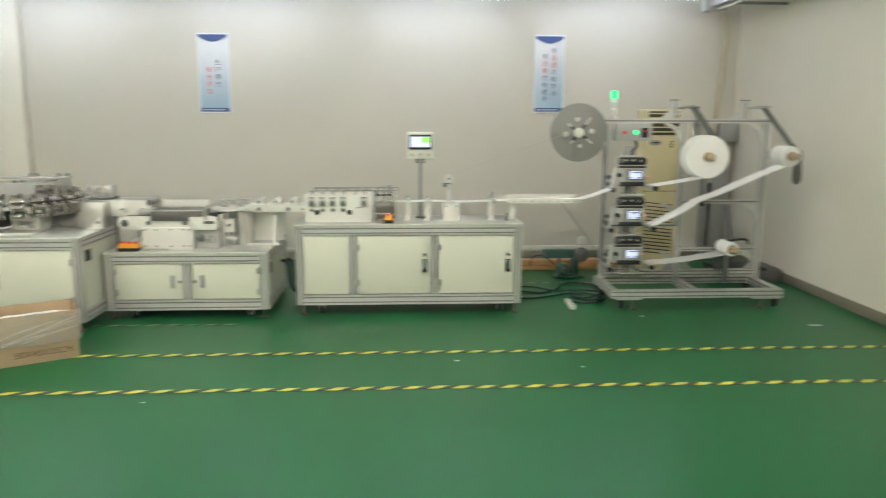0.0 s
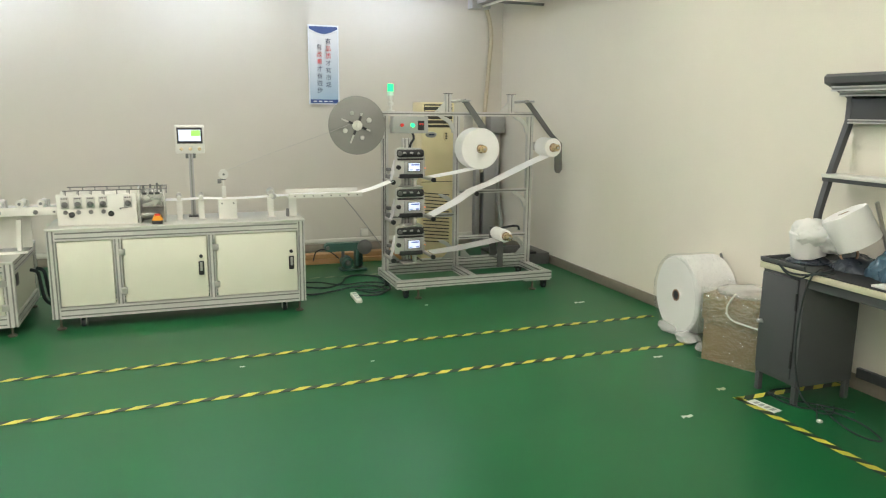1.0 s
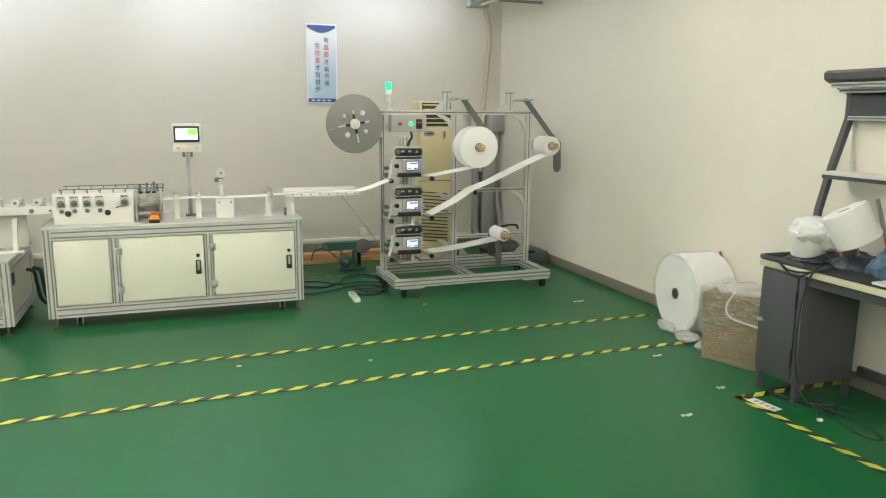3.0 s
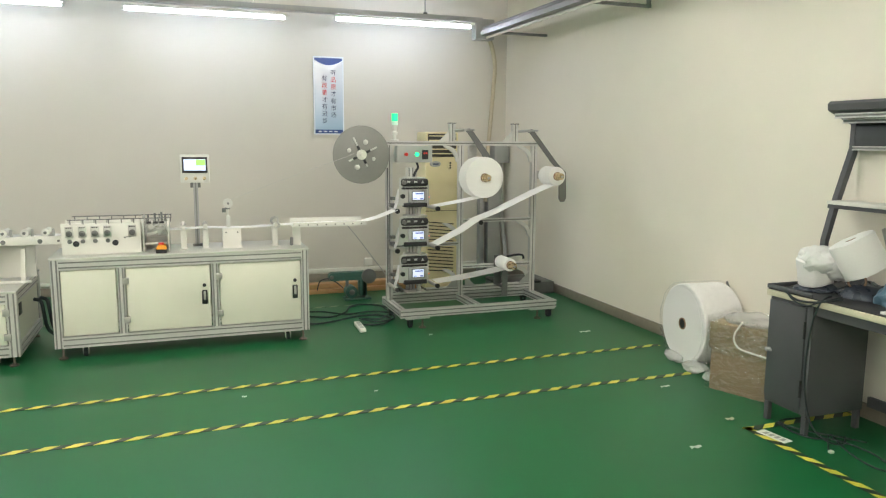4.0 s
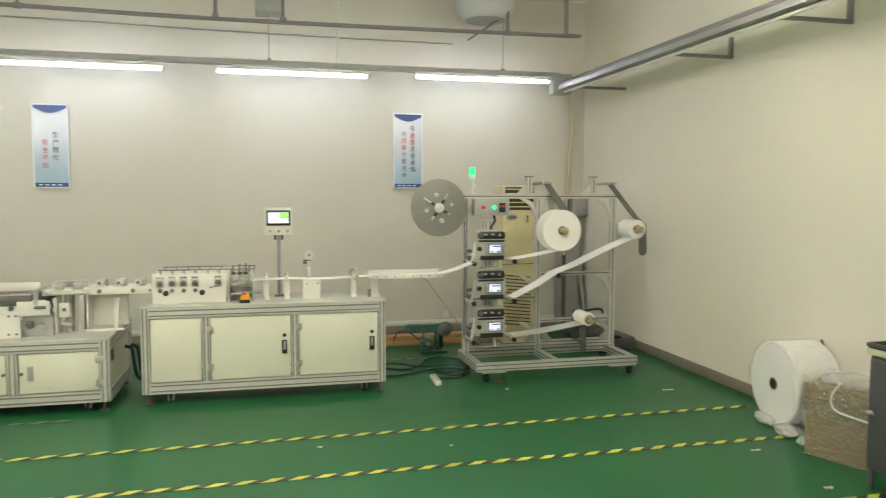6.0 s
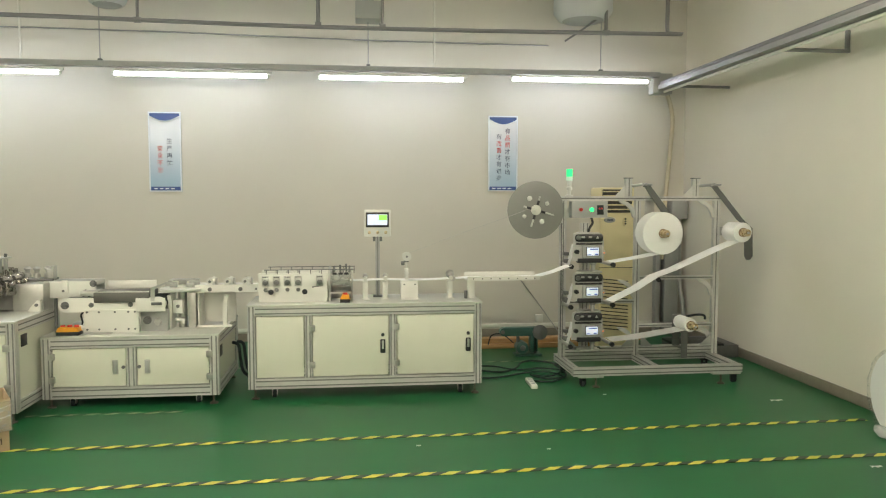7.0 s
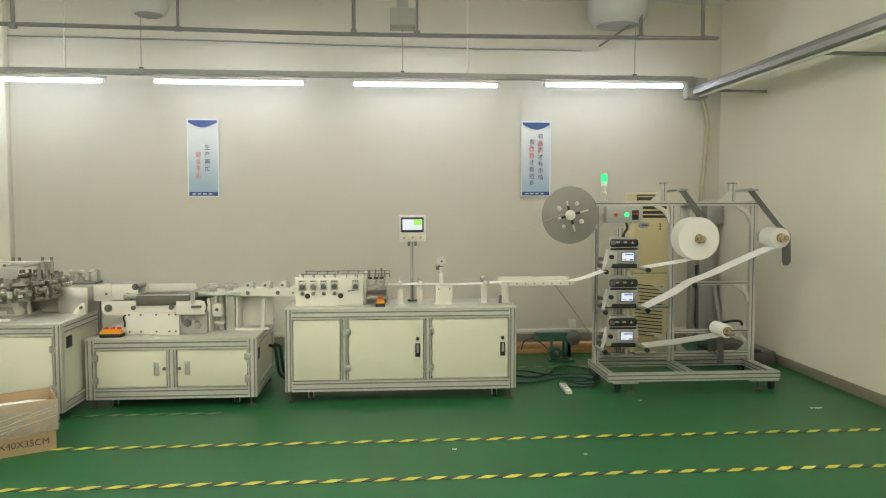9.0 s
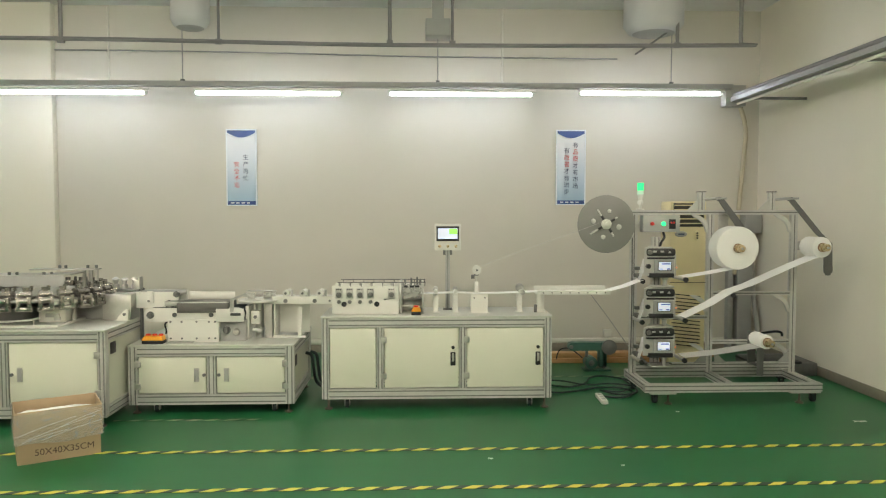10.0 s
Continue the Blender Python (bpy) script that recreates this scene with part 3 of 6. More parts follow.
# floor-standing air conditioner behind the unwinding rack
ac = thing("air_conditioner", 2.71, 7.55, 0, label="tall aged cream floor-standing air conditioner against the wall", category="air conditioner")
part("cabinet", B((2.525, 2.895, 7.40, 7.72, 0.06, 1.735), bev=0.02), AC, ac)
part("plinth", B((2.54, 2.88, 7.42, 7.70, 0.0, 0.06)), ACDARK, ac)
part("outlet", B((2.55, 2.865, 7.385, 7.40, 1.475, 1.715), bev=0.004), ACDARK, ac, "dark recessed air outlet")
for i in range(5):
    z = 1.503 + i * 0.046
    part("outlet_slat", B((2.555, 2.86, 7.372, 7.386, z, z + 0.012)), AC, ac)
bm = lathe(bmesh.new(), (0, 0, 0), (0, 0.015, 0), [(0, 0.044), (0.013, 0.05)], 28)
bm.transform(Matrix.Translation((2.632, 7.385, 1.40)) @ Matrix.Diagonal((1.25, 1, 0.62, 1)))
part("badge", bm, GREY, ac, "grey oval badge")
part("badge_bar", B((2.60, 2.664, 7.381, 7.3848, 1.393, 1.407), bev=0.003), TXTBLK, ac)
bm = lathe(bmesh.new(), (0, 0, 0), (0, 0.015, 0), [(0, 0.03), (0.013, 0.034)], 24)
bm.transform(Matrix.Translation((2.795, 7.385, 1.385)) @ Matrix.Diagonal((0.75, 1, 1.5, 1)))
dp = part("dial_panel", bm, AC, ac, "aged oval control panel")
for zz in (1.36, 1.385, 1.41):
    part("dial", C(((2.795, 7.385, zz), (2.795, 7.374, zz), 0.009), seg=12), ACDARK, dp)
for i in range(15):
    z = 0.235 + i * 0.037
    bm = prism(bmesh.new(), [(2.55, z + 0.03), (2.84, z), (2.84, z + 0.010), (2.55, z + 0.040)], 7.388, 7.40)
    part("intake_slat", bm, ACDARK, ac)
part("seam", B((2.525, 2.895, 7.396, 7.40, 0.90, 0.906)), ACDARK, ac)
rp = thing("drain_pipe", 3.45, 7.8, 0, label="beige wrapped air conditioner pipe running up the corner", category="pipe")
part("wrapped_pipe", sweep(bmesh.new(), [(3.63, 8.40, 0.9), (3.655, 8.43, 1.3), (3.69, 8.45, 1.68), (3.735, 8.45, 2.24), (3.752, 8.45, 2.56), (3.70, 8.45, 2.80), (3.62, 8.45, 2.94)], 0.025, 12, 6), INSUL, rp)
ep = thing("electric_cabinet", 3.76, 8.42, 0.0, label="grey wall cabinet and risers beside the air conditioner", category="cabinet")
part("case", B((3.72, 3.915, 8.33, 8.499, 1.38, 1.605), bev=0.008), TRAY, ep)
part("column", B((3.56, 3.62, 8.40, 8.499, 0.0, 1.42), bev=0.01), TRAY, ep, "grey cable riser column")
part("column", B((3.66, 3.83, 8.37, 8.499, 0.0, 1.38), bev=0.01), TRAY, ep)
part("riser_duct", sweep(bmesh.new(), [(3.84, 8.42, 1.38), (3.85, 8.42, 0.95), (3.86, 8.40, 0.65), (3.885, 8.34, 0.30), (3.89, 8.30, 0.02)], 0.025, 10, 5), GREY, ep)
sl = thing("corner_plinth", 3.6, 7.3, 0, label="low dark slab in the corner by the skirting", category="plinth")
part("slab", B((3.30, 3.90, 7.06, 7.58, 0.0, 0.13), bev=0.01), DSTEEL, sl)
part("loose_pad", B((3.22, 3.72, 7.02, 7.40, 0.13, 0.155), bev=0.006), BLACK, sl)


# ---- machine tables ----
def level_foot(t, x, y, h):
    f = part("foot", lathe(bmesh.new(), (x, y, 0), (x, y, h), [(0, 0.032), (0.008, 0.034), (0.018, 0.016), (0.022, 0.009), (h, 0.009)], 16), COPPER, t, "copper-coloured levelling foot")
    return f


def castor(t, x, y, h):
    w = part("castor", C(((x - 0.014, y, 0.032), (x + 0.014, y, 0.032), 0.032), seg=20), RUBBER, t, "black rubber castor")
    part("fork", B((x - 0.022, x - 0.016, y - 0.02, y + 0.02, 0.02, h), (x + 0.016, x + 0.022, y - 0.02, y + 0.02, 0.02, h), (x - 0.03, x + 0.03, y - 0.03, y + 0.03, h - 0.012, h)), STEEL, w)


def machine_table(x0, x1, yf, yb, zb, zt, bays, label, post=0.06, top_rail=0.075, low_rail=0.085, recessed=False, vent_side=False, mull=0.06):
    """bays: (x0, x1, hinge side or '', handle side)."""
    t = thing("machine_table", (x0 + x1) / 2, (yf + yb) / 2, 0, label=label, category="machine base", group="aluminium-framed machine tables")
    zr = zt - 0.018
    for px0, px1 in ((x0, x0 + post), (x1 - post, x1)):
        for y0, y1 in ((yf, yf + 0.06), (yb - 0.06, yb)):
            part("post", extrusion(px0, px1, y0, y1, zb, zr, "z", 2, 2), ALU, t)
    for y0, y1 in ((yf, yf + 0.06), (yb - 0.06, yb)):
        part("top_rail", extrusion(y0, y1, zr - top_rail, zr, x0 + post, x1 - post, "x", 1, 2), ALU, t)
        part("bottom_rail", extrusion(y0, y1, zb, zb + low_rail, x0 + post, x1 - post, "x", 1, 2), ALU, t)
    for px0, px1 in ((x0, x0 + post), (x1 - post, x1)):
        part("side_rail", extrusion(px0, px1, zr - top_rail, zr, yf + 0.06, yb - 0.06, "y", 1, 2), ALU, t)
        part("side_rail", extrusion(px0, px1, zb, zb + low_rail, yf + 0.06, yb - 0.06, "y", 1, 2), ALU, t)
    for xs in (x0 + 0.014, x1 - 0.02):
        sp = part("side_panel", B((xs, xs + 0.006, yf + 0.062, yb - 0.062, zb + low_rail + 0.002, zr - top_rail - 0.002)), PANEL, t)
        if vent_side and xs > x0 + 0.1:
            part("side_vent", B((xs + 0.006, xs + 0.012, yf + 0.12, yf + 0.22, zr - top_rail - 0.115, zr - top_rail - 0.025), bev=0.003), BLACK, sp)
    part("back_panel", B((x0 + post + 0.002, x1 - post - 0.002, yb - 0.02, yb - 0.014, zb + low_rail + 0.002, zr - top_rail - 0.002)), PANEL, t)
    part("worktop", B((x0 - 0.004, x1 + 0.004, yf - 0.004, yb + 0.004, zr + 0.001, zt), bev=0.003), TOP, t, "grey-white worktop plate")
    z0, z1 = zb + low_rail + 0.004, zr - top_rail - 0.004
    for a, b in zip(bays, bays[1:]):
        if b[0] - a[1] > 0.02:
            part("mullion", extrusion(a[1] + 0.002, b[0] - 0.002, yf + 0.004, yf + 0.05, zb + low_rail, zr - top_rail, "z", 2, 1), ALU, t)
    for a, b, hinge, handle in bays:
        d = part("door" if hinge else "fixed_panel", B((a + 0.006, b - 0.006, yf + 0.012, yf + 0.026, z0 + 0.003, z1 - 0.003), bev=0.002), PANEL, t)
        if hinge:
            hx = a if hinge == "l" else b
            for z in (z0 + 0.20 * (z1 - z0), z1 - 0.20 * (z1 - z0)):
                part("hinge", B((hx - 0.024, hx + 0.024, yf - 0.004, yf + 0.011, z - 0.025, z + 0.025), bev=0.004), STEEL, d)
        if handle:
            s = 1 if handle == "r" else -1
            hx = (b - 0.052) if handle == "r" else (a + 0.052)
            zc = (z0 + z1) / 2
            if recessed:
                part("handle", B((hx - 0.021 - 0.03 * s, hx + 0.021 - 0.03 * s, yf + 0.006, yf + 0.0115, zc - 0.055, zc + 0.055), bev=0.003), STEEL, d, "recessed steel pull")
                part("pull_recess", B((hx - 0.015 - 0.03 * s, hx + 0.013 - 0.03 * s, yf + 0.003, yf + 0.0059, zc - 0.045, zc + 0.045), bev=0.002), GREY, d)
                part("lock", C(((hx + 0.03 * s, yf + 0.0115, zc), (hx + 0.03 * s, yf + 0.001, zc), 0.013), seg=16), DSTEEL, d)
            else:
                part("handle", B((hx - 0.021, hx + 0.021, yf - 0.002, yf + 0.0115, zc - 0.065, zc + 0.047), bev=0.006), BLACK, d, "black plastic latch handle")
                part("handle_lever", B((hx - 0.009, hx + 0.009, yf - 0.010, yf - 0.003, zc - 0.03, zc + 0.040), bev=0.003), STEEL, d)
                part("lock", C(((hx, yf + 0.0115, zc + 0.085), (hx, yf - 0.001, zc + 0.085), 0.014), seg=16), BLACK, d)
    for x, y in ((x0 + 0.05, yf + 0.04), (x1 - 0.05, yf + 0.04), (x0 + 0.05, yb - 0.05), (x1 - 0.05, yb - 0.05)):
        level_foot(t, x, y, zb)
    for x, y in ((x0 + 0.2, yf + 0.08), (x1 - 0.17, yf + 0.08)):
        castor(t, x, y, zb)
    return t


machine_table(-0.842, 1.048, 5.962, 6.52, 0.088, 0.772,
              [(-0.782, -0.395, "", ""), (-0.335, 0.285, "l", "r"), (0.345, 0.988, "l", "r")],
              "long aluminium-framed machine table with cream cupboard doors")
machine_table(-2.372, -1.054, 5.885, 6.83, 0.075, 0.560,
              [(-2.300, -1.752, "l", "r"), (-1.678, -1.126, "r", "l")],
              "low aluminium-framed machine table with two cream doors", post=0.07, recessed=True, vent_side=True)
machine_table(-4.45, -2.395, 5.52, 6.32, 0.075, 0.742,
              [(-4.38, -3.66, "l", "r"), (-3.60, -3.18, "", ""), (-3.115, -2.458, "r", "l")],
              "tall aluminium-framed machine table under the rotary unit", recessed=True, vent_side=True)


# ---- rotary unit on the tall table ----
TZ = 0.742
ru = thing("rotary_unit", -3.45, 5.92, TZ, label="grey steel rotary clamp unit on the tall table", category="machine")
part("bed_plate", B((-4.3, -2.79, 5.62, 6.15, TZ + 0.001, TZ + 0.022), bev=0.004), TOP, ru)
part("drum", lathe(bmesh.new(), (-3.45, 6.02, TZ + 0.022), (-3.45, 6.02, 1.1), [(0, 0.39), (0.03, 0.40), (0.11, 0.40), (0.12, 0.30), (0.165, 0.30)], 40), DSTEEL, ru, "dark steel drum housing")
part("guide_rail", sweep(bmesh.new(), [(-4.2, 5.60, 0.795), (-3.4, 5.585, 0.795), (-3.05, 5.60, 0.80), (-2.95, 5.66, 0.812)], 0.008, 8, 4), STEEL, ru)
for x in (-3.9, -3.3, -2.97):
    part("rail_post", C(((x, 5.63, TZ + 0.02), (x, 5.63, 0.80), 0.008), seg=10), STEEL, ru)
bb = part("bearing_block", B((-3.02, -2.815, 5.80, 5.95, TZ + 0.022, 0.876), bev=0.004), WHITE, ru)
part("block_recess", B((-2.965, -2.86, 5.793, 5.80, 0.80, 0.83), (-2.90, -2.85, 5.793, 5.80, 0.775, 0.80)), GREY, bb)
part("guide_post", lathe(bmesh.new(), (-2.79, 5.9, TZ + 0.02), (-2.79, 5.9, 0.88), [(0, 0.02), (0.05, 0.02), (0.051, 0.014), (0.138, 0.014)], 16), STEEL, ru)
cp = part("cover_plate", prism(bmesh.new(), [(-3.95, 1.100), (-3.33, 1.108), (-3.06, 1.108), (-2.80, 1.122), (-2.80, 1.135), (-3.06, 1.122), (-3.95, 1.122)], 5.86, 6.15), STEEL, ru)
for x in (-3.30, -3.24, -3.03, -2.97):
    part("bolt", C(((x, 5.92, 1.122), (x, 5.92, 1.146), 0.012), seg=10), DSTEEL, cp)
part("cover_front", B((-3.95, -2.84, 5.850, 5.8595, 1.035, 1.118), bev=0.002), GREY, cp)
up = part("upper_plate", B((-3.25, -2.71, 6.12, 6.24, 1.142, 1.155), bev=0.003), STEEL, ru)
for x in (-3.03, -2.98, -2.80, -2.73):
    part("bolt", C(((x, 6.18, 1.155), (x, 6.18, 1.182), 0.012), seg=10), DSTEEL, up)
for x in (-2.83, -2.775, -2.73):
    part("pillar", C(((x, 6.18, 0.98), (x, 6.18, 1.142), 0.016), seg=12), STEEL, ru)
for x, y in ((-2.62, 6.30), (-2.54, 6.28), (-2.47, 6.32)):
    k = part("rear_clamp", lathe(bmesh.new(), (x, y, 0.975), (x, y, 1.07), [(0, 0.028), (0.035, 0.028), (0.04, 0.018), (0.062, 0.020), (0.072, 0.03), (0.084, 0.026), (0.094, 0.010)], 16), STEEL, ru)
part("rear_plate", B((-2.72, -2.40, 6.22, 6.36, 0.955, 0.975), bev=0.003), DSTEEL, ru)
part("rear_stop", B((-2.415, -2.40, 6.24, 6.32, 0.955, 1.075), (-2.45, -2.415, 6.24, 6.252, 0.955, 1.05), bev=0.003), STEEL, ru)
hb = part("gear_housing", B((-2.62, -2.392, 6.02, 6.30, TZ + 0.001, 0.953), bev=0.005), STEEL, ru, "grey steel gear housing")
part("rear_housing", B((-2.90, -2.622, 6.10, 6.30, TZ + 0.001, 0.87), bev=0.005), GREY, ru)
part("end_bracket", prism(bmesh.new(), [(-2.50, TZ + 0.001), (-2.405, TZ + 0.001), (-2.405, 0.83), (-2.43, 0.83), (-2.48, 0.775)], 5.985, 6.018), WHITE, hb)
part("bracket_bolt", C(((-2.43, 5.985, 0.795), (-2.43, 5.97, 0.795), 0.012), seg=12), DSTEEL, hb)

# the wheel with its clamps, which turns in steps
HUB = (-3.15, 6.10, 0.945)
turret = thing("clamp_wheel", *HUB, label="round turning wheel ringed with steel clamps", category="machine wheel")
part("disc_plate", lathe(bmesh.new(), (*HUB[:2], 0.935), (*HUB[:2], 0.99), [(0, 0.53), (0.012, 0.535), (0.022, 0.53), (0.024, 0.42), (0.045, 0.40)], 64), STEEL, turret)
NCL = 24
for i in range(NCL):
    a = 2 * math.pi * i / NCL
    ca, sa = math.cos(a), math.sin(a)
    bm = bmesh.new()
    box(bm, 0.40, 0.545, -0.050, 0.050, 0.958, 0.976, bev=0.003)
    box(bm, 0.44, 0.52, -0.036, 0.036, 0.976, 1.022, bev=0.006)
    cyl(bm, (0.53, -0.048, 0.998), (0.53, 0.048, 0.998), 0.019, 12)
    cyl(bm, (0.48, 0, 1.022), (0.48, 0, 1.05), 0.024, 12)
    cyl(bm, (0.44, 0.03, 1.022), (0.44, 0.03, 1.058), 0.012, 10)
    bm.transform(Matrix.Translation((HUB[0], HUB[1], 0)) @ Matrix.Rotation(a, 4, "Z"))
    cl = part("clamp", bm, OILED, turret)
    bm = bmesh.new()
    box(bm, 0.535, 0.575, -0.050, -0.022, 0.885, 0.985, bev=0.004)
    box(bm, 0.535, 0.575, 0.022, 0.050, 0.885, 0.985, bev=0.004)
    cyl(bm, (0.555, -0.055, 0.892), (0.555, 0.055, 0.892), 0.019, 12)
    cyl(bm, (0.57, -0.03, 0.955), (0.57, 0.03, 0.955), 0.02, 12)
    bm.transform(Matrix.Translation((HUB[0], HUB[1], 0)) @ Matrix.Rotation(a, 4, "Z"))
    part("jaw", bm, OILED, cl)

# ---- folding conveyor on the low table ----
LZ = 0.560
cv = thing("transfer_conveyor", -1.75, 6.15, LZ, label="white painted transfer conveyor on the low table", category="machine")


def pill(x0, x1, z0, z1, n=10):
    r = (z1 - z0) / 2
    pts = [(x0 + r + r * math.cos(a), z0 + r + r * math.sin(a)) for a in (math.pi / 2 + math.pi * i / n for i in range(n + 1))]
    pts += [(x1 - r + r * math.cos(a), z0 + r + r * math.sin(a)) for a in (-math.pi / 2 + math.pi * i / n for i in range(n + 1))]
    return pts


sp = part("side_plate", prism(bmesh.new(), pill(-2.29, -1.475, 0.728, 0.840), 6.02, 6.04), WHITE, cv)
for x, r in ((-2.235, 0.03), (-2.04, 0.019), (-1.745, 0.019)):
    part("bearing", lathe(bmesh.new(), (x, 6.02, 0.783), (x, 6.0, 0.783), [(0, r), (0.008, r), (0.009, r * 0.55), (0.018, r * 0.5)], 18), DSTEEL, sp)
part("side_plate", prism(bmesh.new(), pill(-2.29, -1.475, 0.728, 0.840), 6.32, 6.34), WHITE, cv)
part("belt", prism(bmesh.new(), pill(-2.282, -1.483, 0.736, 0.833), 6.05, 6.31), RUBBER, cv, "dark conveyor belt")
bp = part("base_plate", B((-2.095, -1.683, 6.008, 6.028, LZ + 0.001, 0.745), bev=0.003), WHITE, cv)
for x in (-2.07, -1.98, -1.86, -1.76, -1.71):
    for z in (0.592, 0.728):
        part("screw", C(((x, 6.008, z), (x, 6.0, z), 0.008), seg=10), DSTEEL, bp)
part("foot_strip", B((-2.075, -1.875, 5.945, 6.0, LZ + 0.001, LZ + 0.012), bev=0.002), STEEL, cv)
part("under_cover", B((-1.683, -1.475, 6.06, 6.3, LZ + 0.001, 0.735), bev=0.004), GREY, cv)
part("valve", lathe(bmesh.new(), (-1.63, 6.06, 0.65), (-1.63, 6.03, 0.65), [(0, 0.032), (0.01, 0.032), (0.012, 0.02), (0.028, 0.018)], 16), DSTEEL, cv)
part("valve", lathe(bmesh.new(), (-1.55, 6.06, 0.635), (-1.55, 6.035, 0.635), [(0, 0.03), (0.02, 0.022)], 16), STEEL, cv)
part("pressing_plate", B((-2.018, -1.60, 6.004, 6.28, 0.802, 0.880), bev=0.004), GUN, cv, "dark steel pressing block")
part("silver_edge", B((-2.13, -2.02, 6.045, 6.24, 0.850, 0.888), bev=0.004), STEEL, cv)
part("strip_guide", B((-2.015, -1.605, 6.008, 6.03, 0.8805, 0.888), bev=0.002), STEEL, cv)
part("cover_sheet", B((-2.0, -1.62, 6.30, 6.312, 0.885, 0.945), bev=0.002), WHITE, cv)
part("corner_block", B((-1.70, -1.475, 5.992, 6.003, 0.728, 0.835), bev=0.003), WHITE, cv)
part("stop_arm", prism(bmesh.new(), [(-1.585, 0.81), (-1.555, 0.81), (-1.555, 0.905), (-1.46, 0.95), (-1.46, 0.962), (-1.585, 0.915)], 5.99, 6.01), STEEL, cv)
part("shaft_end", C(((-1.58, 5.99, 0.79), (-1.50, 5.99, 0.79), 0.011), seg=12), DSTEEL, cv)
fd = part("feeder_plate", B((-2.44, -2.045, 6.14, 6.16, 0.826, 0.958), bev=0.003), WHITE, cv)
part("feeder_plate", B((-2.44, -2.045, 6.36, 6.38, 0.826, 0.958), bev=0.003), WHITE, cv)
part("feeder_belt", B((-2.43, -2.07, 6.17, 6.35, 0.940, 0.957), bev=0.006), GREY, cv)
part("pulley", lathe(bmesh.new(), (-2.06, 6.14, 0.94), (-2.06, 6.10, 0.94), [(0, 0.026), (0.012, 0.026), (0.013, 0.016), (0.03, 0.014)], 18), DSTEEL, fd)
part("pulley_rim", lathe(bmesh.new(), (-2.06, 6.36, 0.94), (-2.06, 6.16, 0.94), [(0, 0.02), (0.2, 0.02)], 18), STEEL, cv)
part("tab", B((-2.30, -2.25, 6.125, 6.139, 0.865, 0.968), bev=0.004), WHITE, fd)
for x, z in ((-2.285, 0.885), (-2.12, 0.884), (-2.135, 0.844), (-2.09, 0.842)):
    part("screw", C(((x, 6.139, z), (x, 6.118, z), 0.010), seg=10), DSTEEL, fd)
part("leg_rod", C(((-2.335, 6.1, LZ), (-2.335, 6.1, 0.83), 0.013), seg=12), DSTEEL, cv)
part("air_hose", sweep(bmesh.new(), [(-2.15, 6.06, LZ + 0.01), (-2.12, 6.05, 0.64), (-2.13, 6.05, 0.70), (-2.10, 6.04, 0.73)], 0.007, 8, 5), BLACK, cv)
part("regulator", lathe(bmesh.new(), (-2.12, 6.02, 0.60), (-2.12, 5.99, 0.60), [(0, 0.03), (0.012, 0.03), (0.02, 0.016), (0.03, 0.012)], 16), STEEL, cv)
part("turn_plate", lathe(bmesh.new(), (-1.40, 6.25, 0.868), (-1.40, 6.25, 0.90), [(0, 0.17), (0.004, 0.175), (0.018, 0.175), (0.022, 0.10), (0.032, 0.09)], 40), WHITE, cv, "round white turning plate")
part("turn_column", C(((-1.40, 6.25, LZ), (-1.40, 6.25, 0.868), 0.035), seg=20), STEEL, cv)
for i in range(5):
    a = 0.5 + i * 1.2566
    x, y = -1.40 + 0.11 * math.cos(a), 6.25 + 0.11 * math.sin(a)
    part("gripper", B((x - 0.03, x + 0.03, y - 0.012, y + 0.012, 0.90, 0.93), (x - 0.008, x + 0.03, y - 0.01, y + 0.01, 0.93, 0.945), bev=0.003), STEEL, cv)
mt = part("motor", B((-1.455, -1.38, 6.15, 6.24, 0.685, 0.795), bev=0.006), WHITE, cv)
part("motor_hub", C(((-1.415, 6.15, 0.745), (-1.415, 6.138, 0.745), 0.014), seg=14), DSTEEL, mt)
part("motor_mount", B((-1.49, -1.462, 6.12, 6.30, LZ + 0.001, 0.84), bev=0.003), WHITE, cv)
part("motor_coupling", lathe(bmesh.new(), (-1.44, 6.17, 0.64), (-1.36, 6.17, 0.62), [(0, 0.018), (0.04, 0.018), (0.042, 0.028), (0.08, 0.026)], 14), STEEL, cv)
part("support_plate", B((-1.345, -1.285, 6.20, 6.30, LZ + 0.001, 0.872), bev=0.003), STEEL, cv)
part("support_plate", B((-1.272, -1.258, 6.20, 6.40, LZ + 0.001, 0.86), bev=0.003), WHITE, cv)
part("guard_panel", B((-1.25, -0.99, 6.36, 6.372, LZ + 0.02, 0.842), bev=0.002), WHITE, cv)
part("guard_leg", prism(bmesh.new(), [(-1.075, LZ), (-1.045, LZ), (-1.03, 0.82), (-1.06, 0.82)], 6.20, 6.24), WHITE, cv)
part("floor_strip", B((-1.28, -1.0, 6.19, 6.22, LZ + 0.001, LZ + 0.02), bev=0.002), WHITE, cv)
rl = part("long_rail", B((-1.285, -0.775, 6.19, 6.21, 0.848, 0.912), bev=0.003), WHITE, cv)
part("long_rail", B((-1.285, -0.775, 6.36, 6.38, 0.848, 0.912), bev=0.003), WHITE, cv)
part("rail_belt", B((-1.28, -0.78, 6.212, 6.358, 0.885, 0.905), bev=0.004), FABRIC, cv)
for x in (-1.17, -0.925):
    part("rail_hole", C(((x, 6.19, 0.874), (x, 6.182, 0.874), 0.017), seg=14), DSTEEL, rl)
